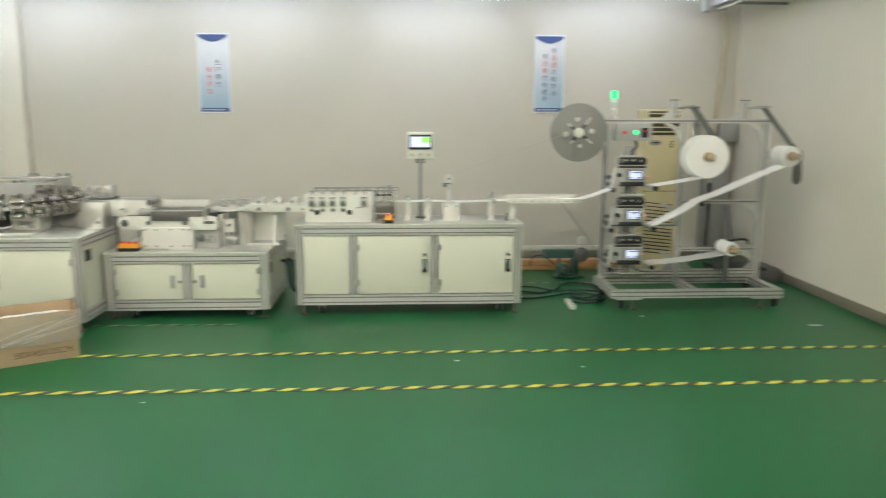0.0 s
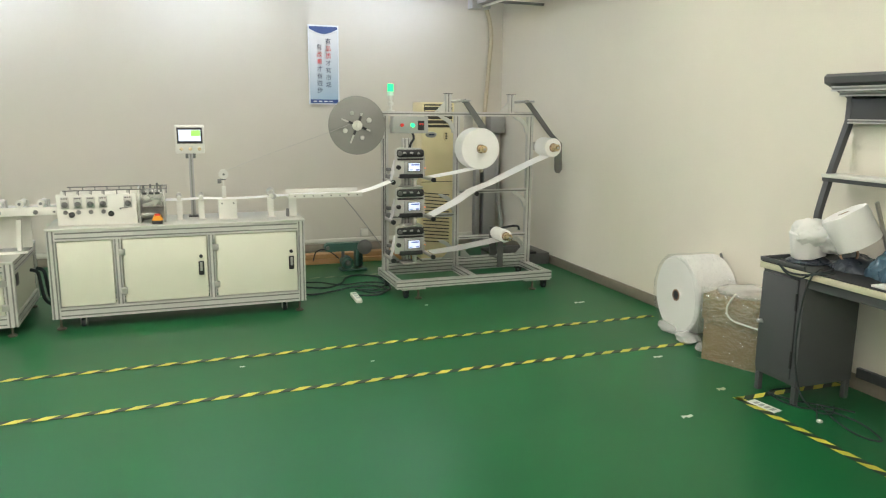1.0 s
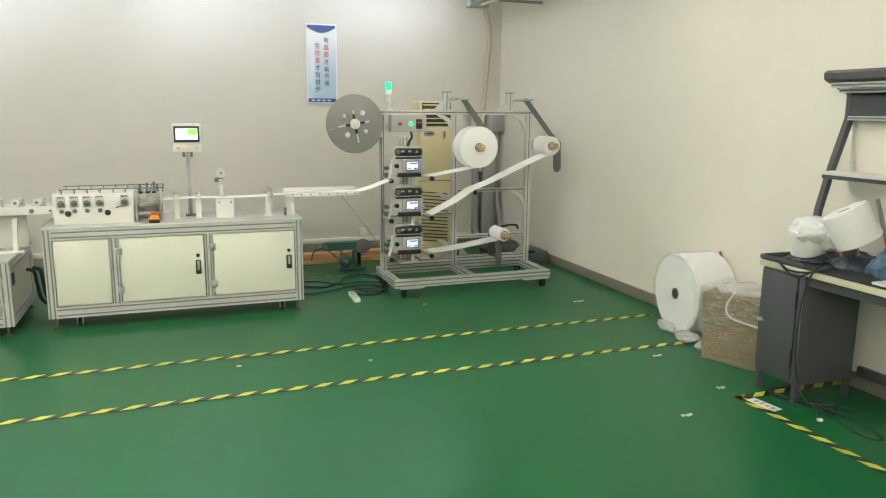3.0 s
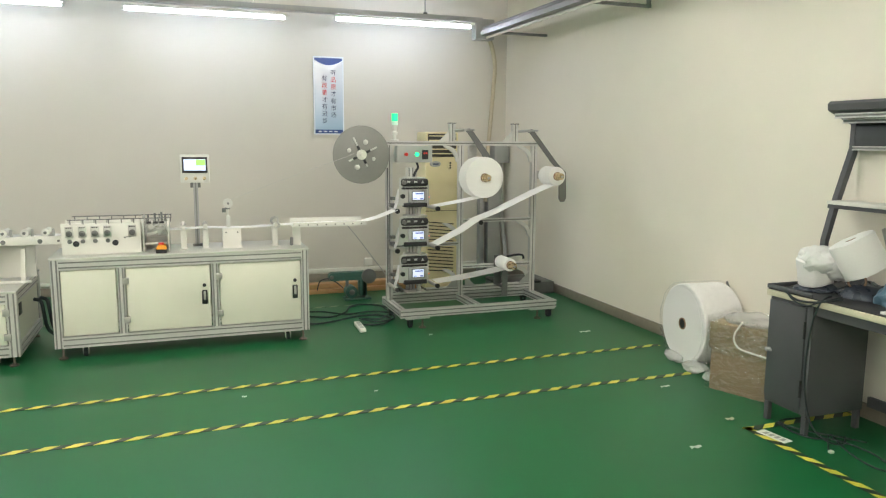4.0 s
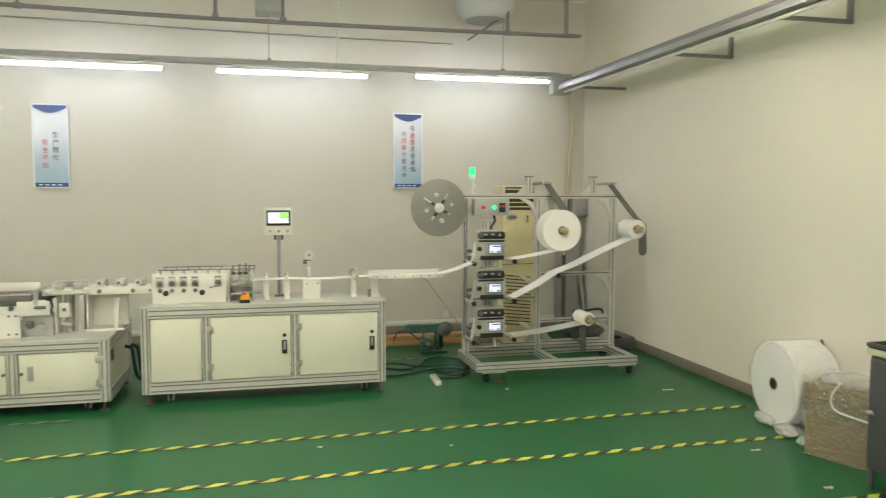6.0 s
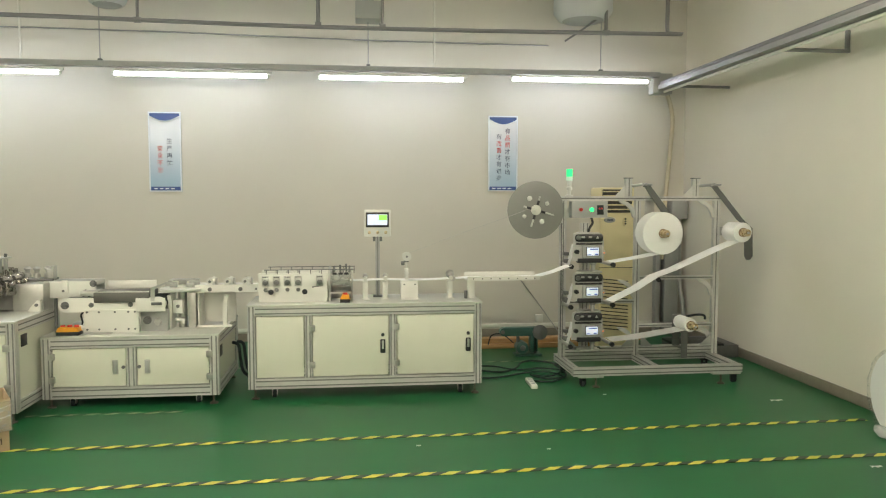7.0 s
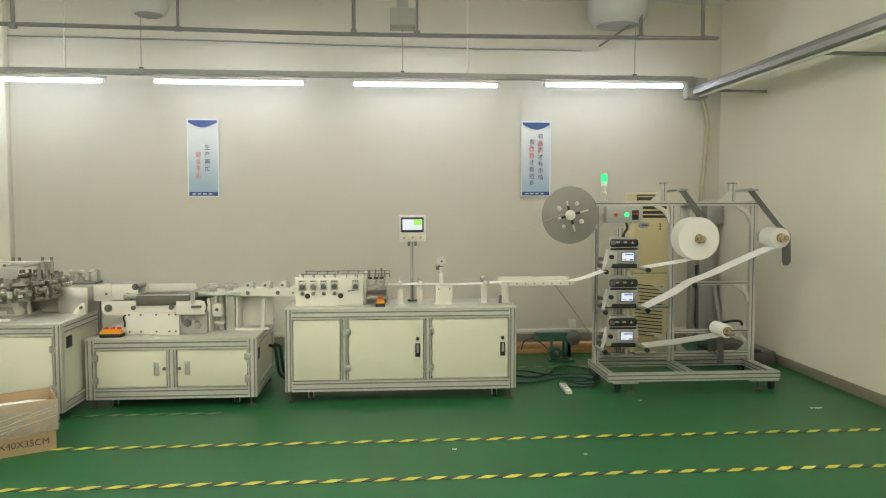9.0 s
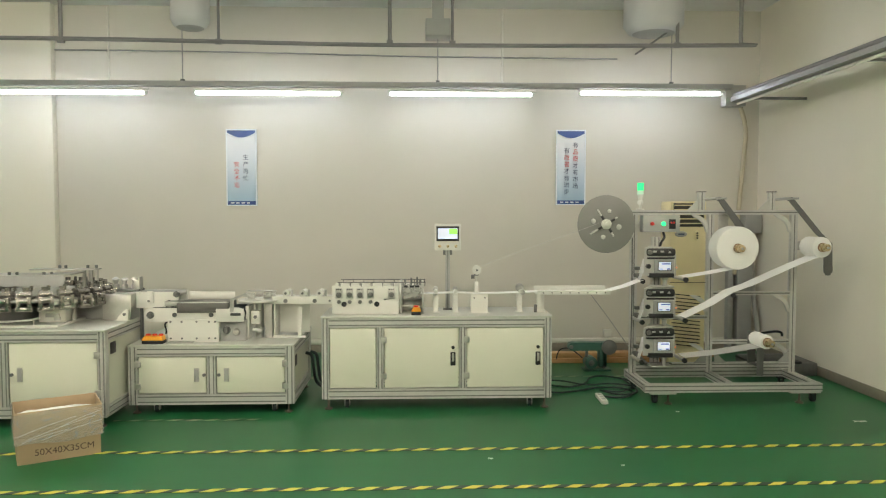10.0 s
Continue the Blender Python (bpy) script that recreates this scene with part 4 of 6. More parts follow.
part("rail_hole", C(((-0.80, 6.19, 0.874), (-0.80, 6.182, 0.874), 0.009), seg=10), DSTEEL, rl)
for x in (-1.166, -1.025, -0.884):
    r = part("press_roller", lathe(bmesh.new(), (x, 6.175, 0.94), (x, 6.37, 0.94), [(0, 0.028), (0.04, 0.028), (0.041, 0.022), (0.195, 0.022)], 18), WHITE, cv)
    part("axle", C(((x, 6.18, 0.94), (x, 6.162, 0.94), 0.011), seg=12), DSTEEL, r)
    part("tension_screw", C(((x + 0.05, 6.2, 0.912), (x + 0.05, 6.2, 0.968), 0.010), seg=10), STEEL, r)
part("top_plate", B((-1.52, -1.29, 6.30, 6.42, 0.935, 0.945), (-1.36, -1.27, 6.28, 6.34, 0.945, 0.952), bev=0.002), STEEL, cv)


def stop_box(x, y, z, label, w=0.17, lamp=False):
    s = thing("control_box", x, y, z, label=label, category="push-button box")
    part("base", B((x - w / 2, x + w / 2, y - 0.045, y + 0.045, z + 0.001, z + 0.03), bev=0.005), BLACK, s)
    part("lid", prism(bmesh.new(), [(x - w / 2, z + 0.03), (x + w / 2, z + 0.03), (x + w / 2 - 0.01, z + 0.062), (x - w / 2 + 0.02, z + 0.066)], y - 0.045, y + 0.045), ORANGE, s, "orange-yellow plastic lid")
    for i in range(3 if w > 0.1 else 1):
        xx = x - w * 0.27 + i * w * 0.3 if w > 0.1 else x
        part("button", C(((xx, y, z + 0.06), (xx, y, z + 0.078), 0.018 if w > 0.1 else 0.02), seg=14), RED, s, "red push button")
    return s


stop_box(-2.19, 5.965, LZ, "orange and black push-button box on the low table")

# ---- folding head on the long table ----
HZ = 0.772
fh = thing("folding_head", -0.38, 6.2, HZ, label="white folding head with rollers on the long table", category="machine")
fp = part("front_plate", B((-0.767, -0.214, 6.09, 6.11, HZ + 0.001, 1.010), bev=0.003), WHITE, fh)
part("rear_plate", B((-0.767, -0.214, 6.33, 6.35, HZ + 0.001, 1.010), bev=0.003), WHITE, fh)
part("end_plate", B((-0.767, -0.752, 6.112, 6.328, HZ + 0.001, 0.93), bev=0.003), WHITE, fh)
part("web", B((-0.745, -0.22, 6.15, 6.29, 0.93, 0.936)), FABRIC, fh, "white mask web between the rollers")
for x in (-0.711, -0.622, -0.536, -0.449, -0.275):
    m = part("roller_module", B((x - 0.029, x + 0.029, 6.078, 6.089, 0.905, 0.990), bev=0.004), STEEL, fp, "steel bearing block")
    part("bearing_cap", lathe(bmesh.new(), (x, 6.078, 0.935), (x, 6.06, 0.935), [(0, 0.022), (0.006, 0.022), (0.008, 0.014), (0.018, 0.012)], 16), DSTEEL, m)
    part("screw_row", B((x - 0.02, x - 0.01, 6.073, 6.078, 0.976, 0.984), (x - 0.005, x + 0.005, 6.073, 6.078, 0.976, 0.984), (x + 0.01, x + 0.02, 6.073, 6.078, 0.976, 0.984)), BLACK, m)
    part("adjusting_screw", C(((x, 6.1, 1.005), (x, 6.1, 1.032), 0.007), seg=10), STEEL, m)
    part("roller", C(((x, 6.11, 0.955), (x, 6.33, 0.955), 0.024), seg=16), STEEL, fh)
for x in (-0.711, -0.622, -0.536, -0.449):
    part("lower_cap", lathe(bmesh.new(), (x, 6.09, 0.875), (x, 6.075, 0.875), [(0, 0.017), (0.012, 0.013)], 14), DSTEEL, fp)
for x in (-0.668, -0.397):
    part("shaft_bearing", lathe(bmesh.new(), (x, 6.09, 0.857), (x, 6.072, 0.857), [(0, 0.022), (0.01, 0.022), (0.012, 0.008), (0.018, 0.008)], 16), BLACK, fp)
part("pin", C(((-0.33, 6.09, 0.895), (-0.33, 6.08, 0.895), 0.007), (( -0.33, 6.084, 0.897), (-0.25, 6.084, 0.905), 0.003), seg=8), DSTEEL, fp)
for y in (6.08, 6.36):
    part("guard_rod", C(((-0.72, y, 1.038), (0.01, y, 1.038), 0.004), seg=8), DSTEEL, fh)
for i in range(9):
    x = -0.70 + i * 0.088
    for y in (6.08, 6.36):
        part("rod_stand", C(((x, y, 1.005), (x, y, 1.038), 0.004), seg=6), DSTEEL, fh)
cs = part("cutter_frame", B((-0.205, -0.188, 6.09, 6.35, HZ + 0.001, 1.04), (-0.02, -0.006, 6.09, 6.35, HZ + 0.001, 1.035), (-0.187, -0.021, 6.30, 6.315, HZ + 0.001, 1.02), bev=0.002), STEEL, fh)
part("cutter_bar", B((-0.187, -0.021, 6.10, 6.115, 0.955, 1.005), bev=0.002), STEEL, cs)
part("cutter_bar", B((-0.187, -0.021, 6.10, 6.11, 0.83, 0.845), bev=0.002), STEEL, cs)
part("glass_guard", B((-0.187, -0.021, 6.086, 6.0885, 0.90, 1.03)), WRAP, cs, "clear guard sheet")
part("arrow_lever", prism(bmesh.new(), [(-0.17, 0.90), (-0.09, 0.925), (-0.085, 0.905), (-0.045, 0.955), (-0.10, 0.965), (-0.098, 0.945), (-0.17, 0.925)], 6.05, 6.075), STEEL, cs)
for i, x in enumerate((-0.16, -0.11, -0.06, -0.035)):
    part("solenoid", C(((x, 6.12, 1.01), (x, 6.12, 1.065 + 0.008 * (i % 3)), 0.008), seg=10), DSTEEL, cs)
for x in (-0.155, -0.105, -0.06):
    part("black_clip", B((x - 0.017, x + 0.017, 6.078, 6.086, 0.995, 1.012), bev=0.002), BLACK, cs)
part("cutter_wheel", lathe(bmesh.new(), (-0.14, 6.115, 0.97), (-0.14, 6.07, 0.97), [(0, 0.035), (0.012, 0.035), (0.013, 0.02), (0.04, 0.02)], 18), STEEL, cs)
stop_box(-0.07, 6.04, HZ, "small orange stop button box with a lit red top", w=0.08)

fd = thing("web_guide", 0.5, 6.2, HZ, label="white web guide stands carrying the mask web", category="machine")


def stand(x0, x1, z, name="stand", d=0.05):
    return part(name, B((x0, x1, 6.2 - d / 2, 6.2 + d / 2, HZ + 0.001, z), (x0 - 0.012, x1 + 0.012, 6.2 - d / 2 - 0.01, 6.2 + d / 2 + 0.01, HZ + 0.0005, HZ + 0.010), bev=0.003), WHITE, fd)


for x in (0.096, 0.262, 0.81):
    s = stand(x - 0.022, x + 0.022, 0.925)
    part("guide_roller", C(((x, 6.09, 0.955), (x, 6.31, 0.955), 0.016), seg=14), WHITE, s)
    part("top_nut", lathe(bmesh.new(), (x, 6.2, 0.96), (x, 6.2, 1.01 if x > 0.1 else 0.975), [(0, 0.018), (0.01, 0.022), (0.03, 0.012)], 14), STEEL, s)
bk = stand(0.394, 0.535, 0.93, "sensor_block", 0.12)
for x in (0.42, 0.51):
    part("screw", C(((x, 6.14, 0.90), (x, 6.132, 0.90), 0.007), seg=8), DSTEEL, bk)
part("stem", B((0.428, 0.458, 6.19, 6.215, 0.93, 1.03), (0.436, 0.446, 6.19, 6.2, 1.03, 1.14), bev=0.002), WHITE, bk)
nr = part("nose_wire_reel", lathe(bmesh.new(), (0.443, 6.185, 1.133), (0.443, 6.15, 1.133), [(0, 0.038), (0.005, 0.038), (0.006, 0.026), (0.028, 0.026), (0.029, 0.038), (0.034, 0.038)], 24), WHITE, bk)
part("reel_axle", C(((0.443, 6.155, 1.133), (0.443, 6.14, 1.133), 0.009), seg=10), DSTEEL, nr)
part("nose_wire", sweep(bmesh.new(), [(0.46, 6.17, 1.16), (0.9, 6.22, 1.318), (1.36, 6.30, 1.47), (1.52, 6.318, 1.53)], 0.0014, 5, 3), STEEL, bk, "fine wire drawn from the winding disc")
part("wire_clip", B((0.395, 0.425, 6.16, 6.18, 1.06, 1.095), (0.42, 0.46, 6.16, 6.17, 1.085, 1.10), bev=0.002), DSTEEL, bk)
part("round_sensor", lathe(bmesh.new(), (0.805, 6.17, 0.985), (0.805, 6.12, 0.985), [(0, 0.032), (0.02, 0.036), (0.04, 0.02), (0.05, 0.018)], 18), STEEL, fd)
part("round_sensor", lathe(bmesh.new(), (0.83, 6.17, 0.945), (0.83, 6.13, 0.945), [(0, 0.026), (0.04, 0.02)], 16), STEEL, fd)
part("bracket", B((0.955, 1.02, 6.17, 6.185, HZ + 0.001, 0.925), bev=0.002), WHITE, fd)
part("small_valve", B((0.93, 0.955, 6.14, 6.17, HZ + 0.001, 0.84), bev=0.004), DSTEEL, fd)
part("web_band", ribbon(bmesh.new(), [(-0.03, 0.938), (0.10, 0.938), (0.26, 0.944), (0.42, 0.937), (0.6, 0.936), (0.81, 0.943), (0.96, 0.95), (1.1, 0.951), (1.57, 0.951)], 6.13, 6.27), FABRIC, fd, "white non-woven web")
tg = part("tray_channel", B((0.95, 1.57, 6.10, 6.106, 0.928, 0.962), (0.95, 1.57, 6.294, 6.30, 0.928, 0.985), (0.95, 1.57, 6.106, 6.294, 0.926, 0.931)), WHITE, fd, "long white feed channel")
for i in range(8):
    x = 1.0 + i * 0.075
    part("slot_screw", C(((x, 6.10, 0.944), (x, 6.094, 0.944), 0.006), seg=8), DSTEEL, tg)
part("brace", sweep(bmesh.new(), [(1.42, 6.2, 0.926), (1.60, 6.35, 0.72), (1.86, 6.55, 0.40)], 0.004, 8, 3), TRAY, fd, "slim diagonal brace")

hm = thing("touch_panel", 0.205, 6.37, HZ, label="cream operator touch panel on a square post", category="control panel")
part("post", extrusion(0.187, 0.223, 6.35, 6.386, HZ + 0.012, 1.292, "z"), GREY, hm)
part("post_foot", B((0.165, 0.245, 6.33, 6.41, HZ + 0.001, HZ + 0.012), bev=0.003), DSTEEL, hm)
part("bracket", B((0.165, 0.245, 6.37, 6.39, 1.25, 1.30), bev=0.003), DSTEEL, hm)
hc = part("case", B((0.092, 0.318, 6.33, 6.42, 1.292, 1.52), bev=0.008), WHITE, hm)
bz = part("bezel", B((0.106, 0.302, 6.318, 6.3295, 1.372, 1.500), bev=0.003), BLACK, hc)
part("screen", B((0.120, 0.288, 6.3155, 6.3178, 1.392, 1.482)), SCREEN, bz, "lit white screen")
part("screen_field", B((0.215, 0.286, 6.3148, 6.3154, 1.432, 1.478)), SCRGREEN, bz, "lit green field on the screen")
for x, m_ in ((0.135, BRASS), (0.205, BRASS), (0.275, BRASS)):
    part("button", lathe(bmesh.new(), (x, 6.33, 1.328), (x, 6.312, 1.328), [(0, 0.014), (0.008, 0.014), (0.009, 0.010), (0.018, 0.010)], 14), m_, hc)

# ---- unwinding rack ----
UY = 6.48
rk = thing("unwinding_rack", 2.6, 6.34, 0, label="aluminium roll unwinding rack on castors", category="machine rack")
for y0, y1 in ((6.02, 6.08), (6.60, 6.66)):
    part("base_beam", extrusion(y0, y1, 0.105, 0.175, 1.85, 3.368, "x", 1, 2), ALU, rk)
for x0, x1 in ((1.852, 1.912), (2.58, 2.63), (3.306, 3.366)):
    part("base_cross", extrusion(x0, x1, 0.107, 0.173, 6.08, 6.60, "y", 1, 2), ALU, rk)
part("base_strip", B((1.90, 2.12, 6.03, 6.07, 0.088, 0.104)), ALU, rk)
part("base_strip", B((3.10, 3.36, 6.03, 6.07, 0.088, 0.104)), ALU, rk)
for x0, x1 in ((1.852, 1.908), (2.552, 2.602), (3.308, 3.364)):
    part("upright", extrusion(x0, x1, UY, UY + 0.05, 0.175, 1.60, "z"), ALU, rk)
part("top_beam", extrusion(UY, UY + 0.05, 1.60, 1.64, 1.852, 3.364, "x"), ALU, rk)
for z in (0.875, 0.435):
    part("cross_rail", extrusion(UY + 0.005, UY + 0.04, z, z + 0.032, 2.602, 3.308, "x"), ALU, rk)
part("cross_rail", extrusion(UY + 0.005, UY + 0.04, 0.66, 0.692, 1.908, 2.552, "x"), ALU, rk)
part("lower_beam", extrusion(UY, UY + 0.05, 0.20, 0.262, 1.908, 2.552, "x", 1, 2), ALU, rk)
part("lower_beam", extrusion(UY, UY + 0.05, 0.20, 0.262, 2.602, 3.308, "x", 1, 2), ALU, rk)
for x, s in ((1.908, 1), (2.552, -1), (3.308, -1)):
    for z in (1.60, 0.875, 0.435):
        if x == 1.908 and z < 1:
            continue
        arc = [(x + s * 0.13 * (1 - math.cos(a)), z - 0.13 + 0.13 * math.sin(a)) for a in (math.pi / 2 * k / 6 for k in range(7))]
        inn = [(x + s * (0.155 - 0.13 * math.cos(a)), z - 0.155 + 0.13 * math.sin(a)) for a in (math.pi / 2 * k / 6 for k in range(7))]
        inn[0], inn[-1] = (x, z - 0.155), (x + s * 0.155, z)
        part("corner_brace", prism(bmesh.new(), arc + [(x + s * 0.155, z)] + inn[5:0:-1] + [(x + s * 0.02, z - 0.155), (x, z - 0.155)], UY + 0.008, UY + 0.036), ALU, rk)
for x in (1.95, 2.50, 2.66, 3.26):
    s = 1 if x in (1.95, 2.66) else -1
    part("foot_gusset", prism(bmesh.new(), [(x - s * 0.04, 0.262), (x + s * 0.07, 0.262), (x - s * 0.04, 0.37)], UY - 0.012, UY - 0.002), GREY, rk)
for x, y in ((1.955, 6.10), (3.325, 6.10), (1.92, 6.60), (3.30, 6.60)):
    w = part("castor", C(((x - 0.014, y, 0.034), (x + 0.014, y, 0.034), 0.034), seg=22), RUBBER, rk, "black rubber castor")
    part("fork", B((x - 0.024, x - 0.016, y - 0.02, y + 0.02, 0.02, 0.09), (x + 0.016, x + 0.024, y - 0.02, y + 0.02, 0.02, 0.09), (x - 0.035, x + 0.035, y - 0.035, y + 0.035, 0.09, 0.104), bev=0.002), BLACK, w)
for x in (2.06, 3.19):
    level_foot(rk, x, 6.06, 0.09)

# three sealing units stacked on the left bay
part("unit_mast", extrusion(2.03, 2.10, UY - 0.06, UY - 0.002, 0.27, 1.40, "z", 2, 1), ALU, rk)
part("mast_foot", B((1.96, 2.2, UY - 0.10, UY - 0.062, 0.262, 0.285)), DSTEEL, rk)


def sealing_unit(dz):
    z = 1.01 + dz
    u = thing("sealing_unit", 2.05, 6.32, z, label="grey ultrasonic sealing unit with a lit display on the rack", category="machine unit", group="stacked sealing units")
    part("body", B((1.955, 2.195, 6.29, 6.42, z + 0.055, z + 0.245), bev=0.006), STEEL, u)
    part("front_plate", prism(bmesh.new(), [(1.905, z + 0.06), (2.175, z + 0.06), (2.175, z + 0.23), (2.15, z + 0.31), (1.955, z + 0.318), (1.915, z + 0.30)], 6.272, 6.288), ALU, u, "silver front plate with a rounded top")
    hd = part("head_bar", B((1.925, 2.18, 6.246, 6.31, z + 0.230, z + 0.300), bev=0.024), BLACK, u, "black rounded head bar")
    for x in (1.99, 2.055):
        part("icon", B((x - 0.015, x + 0.015, 6.2435, 6.2458, z + 0.264, z + 0.280)), GREY, hd)
    part("icon", prism(bmesh.new(), [(2.105, z + 0.258), (2.135, z + 0.258), (2.12, z + 0.282)], 6.2435, 6.2458), GREY, hd)
    part("knob", C(((1.945, 6.246, z + 0.266), (1.945, 6.222, z + 0.266), 0.02), seg=16), DSTEEL, hd)
    part("under_bar", B((1.93, 2.17, 6.258, 6.2715, z + 0.205, z + 0.222), bev=0.004), BLACK, u)
    ds = part("display_box", B((1.99, 2.165, 6.252, 6.2715, z + 0.085, z + 0.200), bev=0.006), GREY, u)
    part("bezel", B((2.018, 2.140, 6.246, 6.2515, z + 0.104, z + 0.188), bev=0.002), DSTEEL, ds)
    part("screen", B((2.027, 2.131, 6.2435, 6.2455, z + 0.111, z + 0.180)), SCREEN, ds, "lit white display")
    part("screen_header", B((2.052, 2.125, 6.2422, 6.2432, z + 0.160, z + 0.171)), SCRBLUE, ds)
    part("screen_key", B((2.034, 2.064, 6.2422, 6.2432, z + 0.118, z + 0.124)), SCRBLUE, ds)
    part("screen_key", B((2.096, 2.124, 6.2422, 6.2432, z + 0.115, z + 0.127)), SCRBLUE, ds)
    part("shoe", B((1.95, 2.165, 6.25, 6.32, z + 0.045, z + 0.084), bev=0.006), BLACK, u)
    part("horn", lathe(bmesh.new(), (2.10, 6.30, z + 0.052), (2.10, 6.30, z - 0.03), [(0, 0.03), (0.02, 0.03), (0.03, 0.02), (0.082, 0.022)], 18), STEEL, u)
    part("anvil", B((1.98, 2.17, 6.26, 6.40, z - 0.045, z - 0.03), bev=0.003), STEEL, u)
    part("side_knob", lathe(bmesh.new(), (1.935, 6.262, z + 0.145), (1.935, 6.225, z + 0.145), [(0, 0.02), (0.03, 0.02), (0.036, 0.014)], 16), BLACK, u)
    part("pilot_lamp", C(((2.196, 6.30, z + 0.13), (2.196, 6.285, z + 0.13), 0.006), seg=12), LEDR, u, "lit orange pilot lamp")
    part("pilot_plate", B((2.176, 2.212, 6.302, 6.312, z + 0.11, z + 0.15), bev=0.002), ALU, u)
    part("pneumatic_block", B((1.872, 1.912, 6.40, 6.46, z + 0.02, z + 0.07), bev=0.004), DSTEEL, u)
    part("pneumatic_block", B((1.872, 1.912, 6.40, 6.45, z + 0.10, z + 0.13), bev=0.004), DSTEEL, u)
    for x, zz in ((1.862, z + 0.022), (2.235, z + 0.035)):
        r = part("guide_roller", C(((x, 6.18, zz), (x, UY, zz), 0.016), seg=16), STEEL, u, "steel guide roller with a black end")
        part("end_cap", C(((x, 6.155, zz), (x, 6.18, zz), 0.021), seg=16), BLACK, r)
    part("short_web", ribbon(bmesh.new(), [(1.892, z + 0.024), (1.93, z + 0.14), (1.945, z + 0.20)], 6.32, 6.44), FABRIC, u)


for dz in (0.0, -0.352, -0.698):
    sealing_unit(dz)

cb = thing("switch_box", 2.09, 6.42, 1.45, label="grey switch box with a lit green button on the rack", category="switch box")
part("case", B((1.925, 2.255, 6.38, 6.479, 1.447, 1.598), bev=0.006), GREY, cb)
part("red_button", C(((2.005, 6.38, 1.52), (2.005, 6.362, 1.52), 0.016), seg=16), RED, cb)
part("green_button", C(((2.105, 6.38, 1.52), (2.105, 6.362, 1.52), 0.019), seg=16), LEDG, cb, "lit green button")
part("rocker", B((2.155, 2.215, 6.372, 6.3795, 1.475, 1.56), bev=0.003), BLACK, cb)
part("rocker_key", B((2.167, 2.181, 6.364, 6.3715, 1.522, 1.538), (2.189, 2.203, 6.364, 6.3715, 1.522, 1.538), bev=0.002), RED, cb)
part("cable", sweep(bmesh.new(), [(2.12, 6.43, 1.45), (2.13, 6.42, 1.40), (2.10, 6.42, 1.35), (2.09, 6.42, 1.29)], 0.011, 8, 5), BLACK, cb)

bc = thing("signal_tower", 1.935, 6.5, 1.64, label="small signal tower with a lit green lens", category="signal lamp")
part("stem", lathe(bmesh.new(), (1.935, 6.5, 1.64), (1.935, 6.5, 1.78), [(0, 0.035), (0.012, 0.035), (0.014, 0.014), (0.05, 0.014), (0.052, 0.024), (0.075, 0.026), (0.09, 0.016), (0.14, 0.026)], 18), WHITE, bc)
part("lens", C(((1.935, 6.5, 1.815), (1.935, 6.5, 1.882), 0.028), seg=20), GLOWG, bc, "glowing green lens")
part("lower_lens", C(((1.935, 6.5, 1.78), (1.935, 6.5, 1.8145), 0.028), seg=20), CLEARG, bc, "pale lens given a faint glow")
part("cap", C(((1.935, 6.5, 1.8825), (1.935, 6.5, 1.89), 0.026), seg=20), WHITE, bc)


def web_roll(name, x, z, y0, y1, r, label, core=0.028, mount=UY):
    """A roll of non-woven on a cantilever shaft that points at the room."""
    t = thing(name, x, y0, z, label=label, category="fabric roll", group="white web rolls on the rack")
    part("wound_web", lathe(bmesh.new(), (x, y0, z), (x, y1, z), [(0, core), (0.0005, r * 0.5), (0.001, r * 0.97), (0.006, r), (y1 - y0 - 0.005, r), (y1 - y0, r * 0.98)], 56), FABRIC, t, "white non-woven web wound tight")
    part("core", C(((x, y0 - 0.012, z), (x, y0 - 0.0005, z), core + 0.012), seg=24), BROWN, t)
    ch = part("chuck", lathe(bmesh.new(), (x, y0 - 0.012, z), (x, y0 - 0.09, z), [(0, core + 0.008), (0.022, core + 0.008), (0.024, core - 0.006), (0.044, core - 0.006), (0.046, core + 0.004), (0.068, core + 0.004), (0.07, core * 0.6), (0.078, core * 0.55)], 22), BRASS, t, "brass-coloured expanding chuck")
    part("shaft_tip", C(((x, y0 - 0.091, z), (x, y0 - 0.104, z), core * 0.38), seg=14), STEEL, ch)
    part("shaft", C(((x, y1 + 0.0005, z), (x, mount, z), 0.016), seg=14), DSTEEL, t)
    return t


big_roll = web_roll("web_roll", 2.705, 1.312, 6.22, 6.40, 0.187, "large white non-woven roll on the rack")
mid_roll = web_roll("web_roll", 3.435, 1.318, 6.20, 6.42, 0.088, "half-used white roll at the rack end")
low_roll = web_roll("web_roll", 2.955, 0.500, 6.17, 6.40, 0.060, "thin nearly empty white roll low on the rack")
sh = thing("shaft_brackets", 3.2, UY, 0.4, label="steel shaft brackets behind the web rolls", category="bracket")
part("bracket", B((2.66, 2.75, UY + 0.0505, UY + 0.06, 1.26, 1.60), bev=0.003), STEEL, sh)
part("bracket", B((3.364, 3.46, UY + 0.0, UY + 0.02, 1.28, 1.36), bev=0.003), STEEL, sh)
part("bracket", B((2.92, 2.99, UY - 0.02, UY - 0.001, 0.262, 0.55), bev=0.003), DSTEEL, sh)
part("brake_strap", B((2.93, 2.99, 6.30, 6.306, 0.18, 0.46), (2.93, 2.99, 6.306, UY - 0.021, 0.262, 0.268), bev=0.001), DSTEEL, sh)
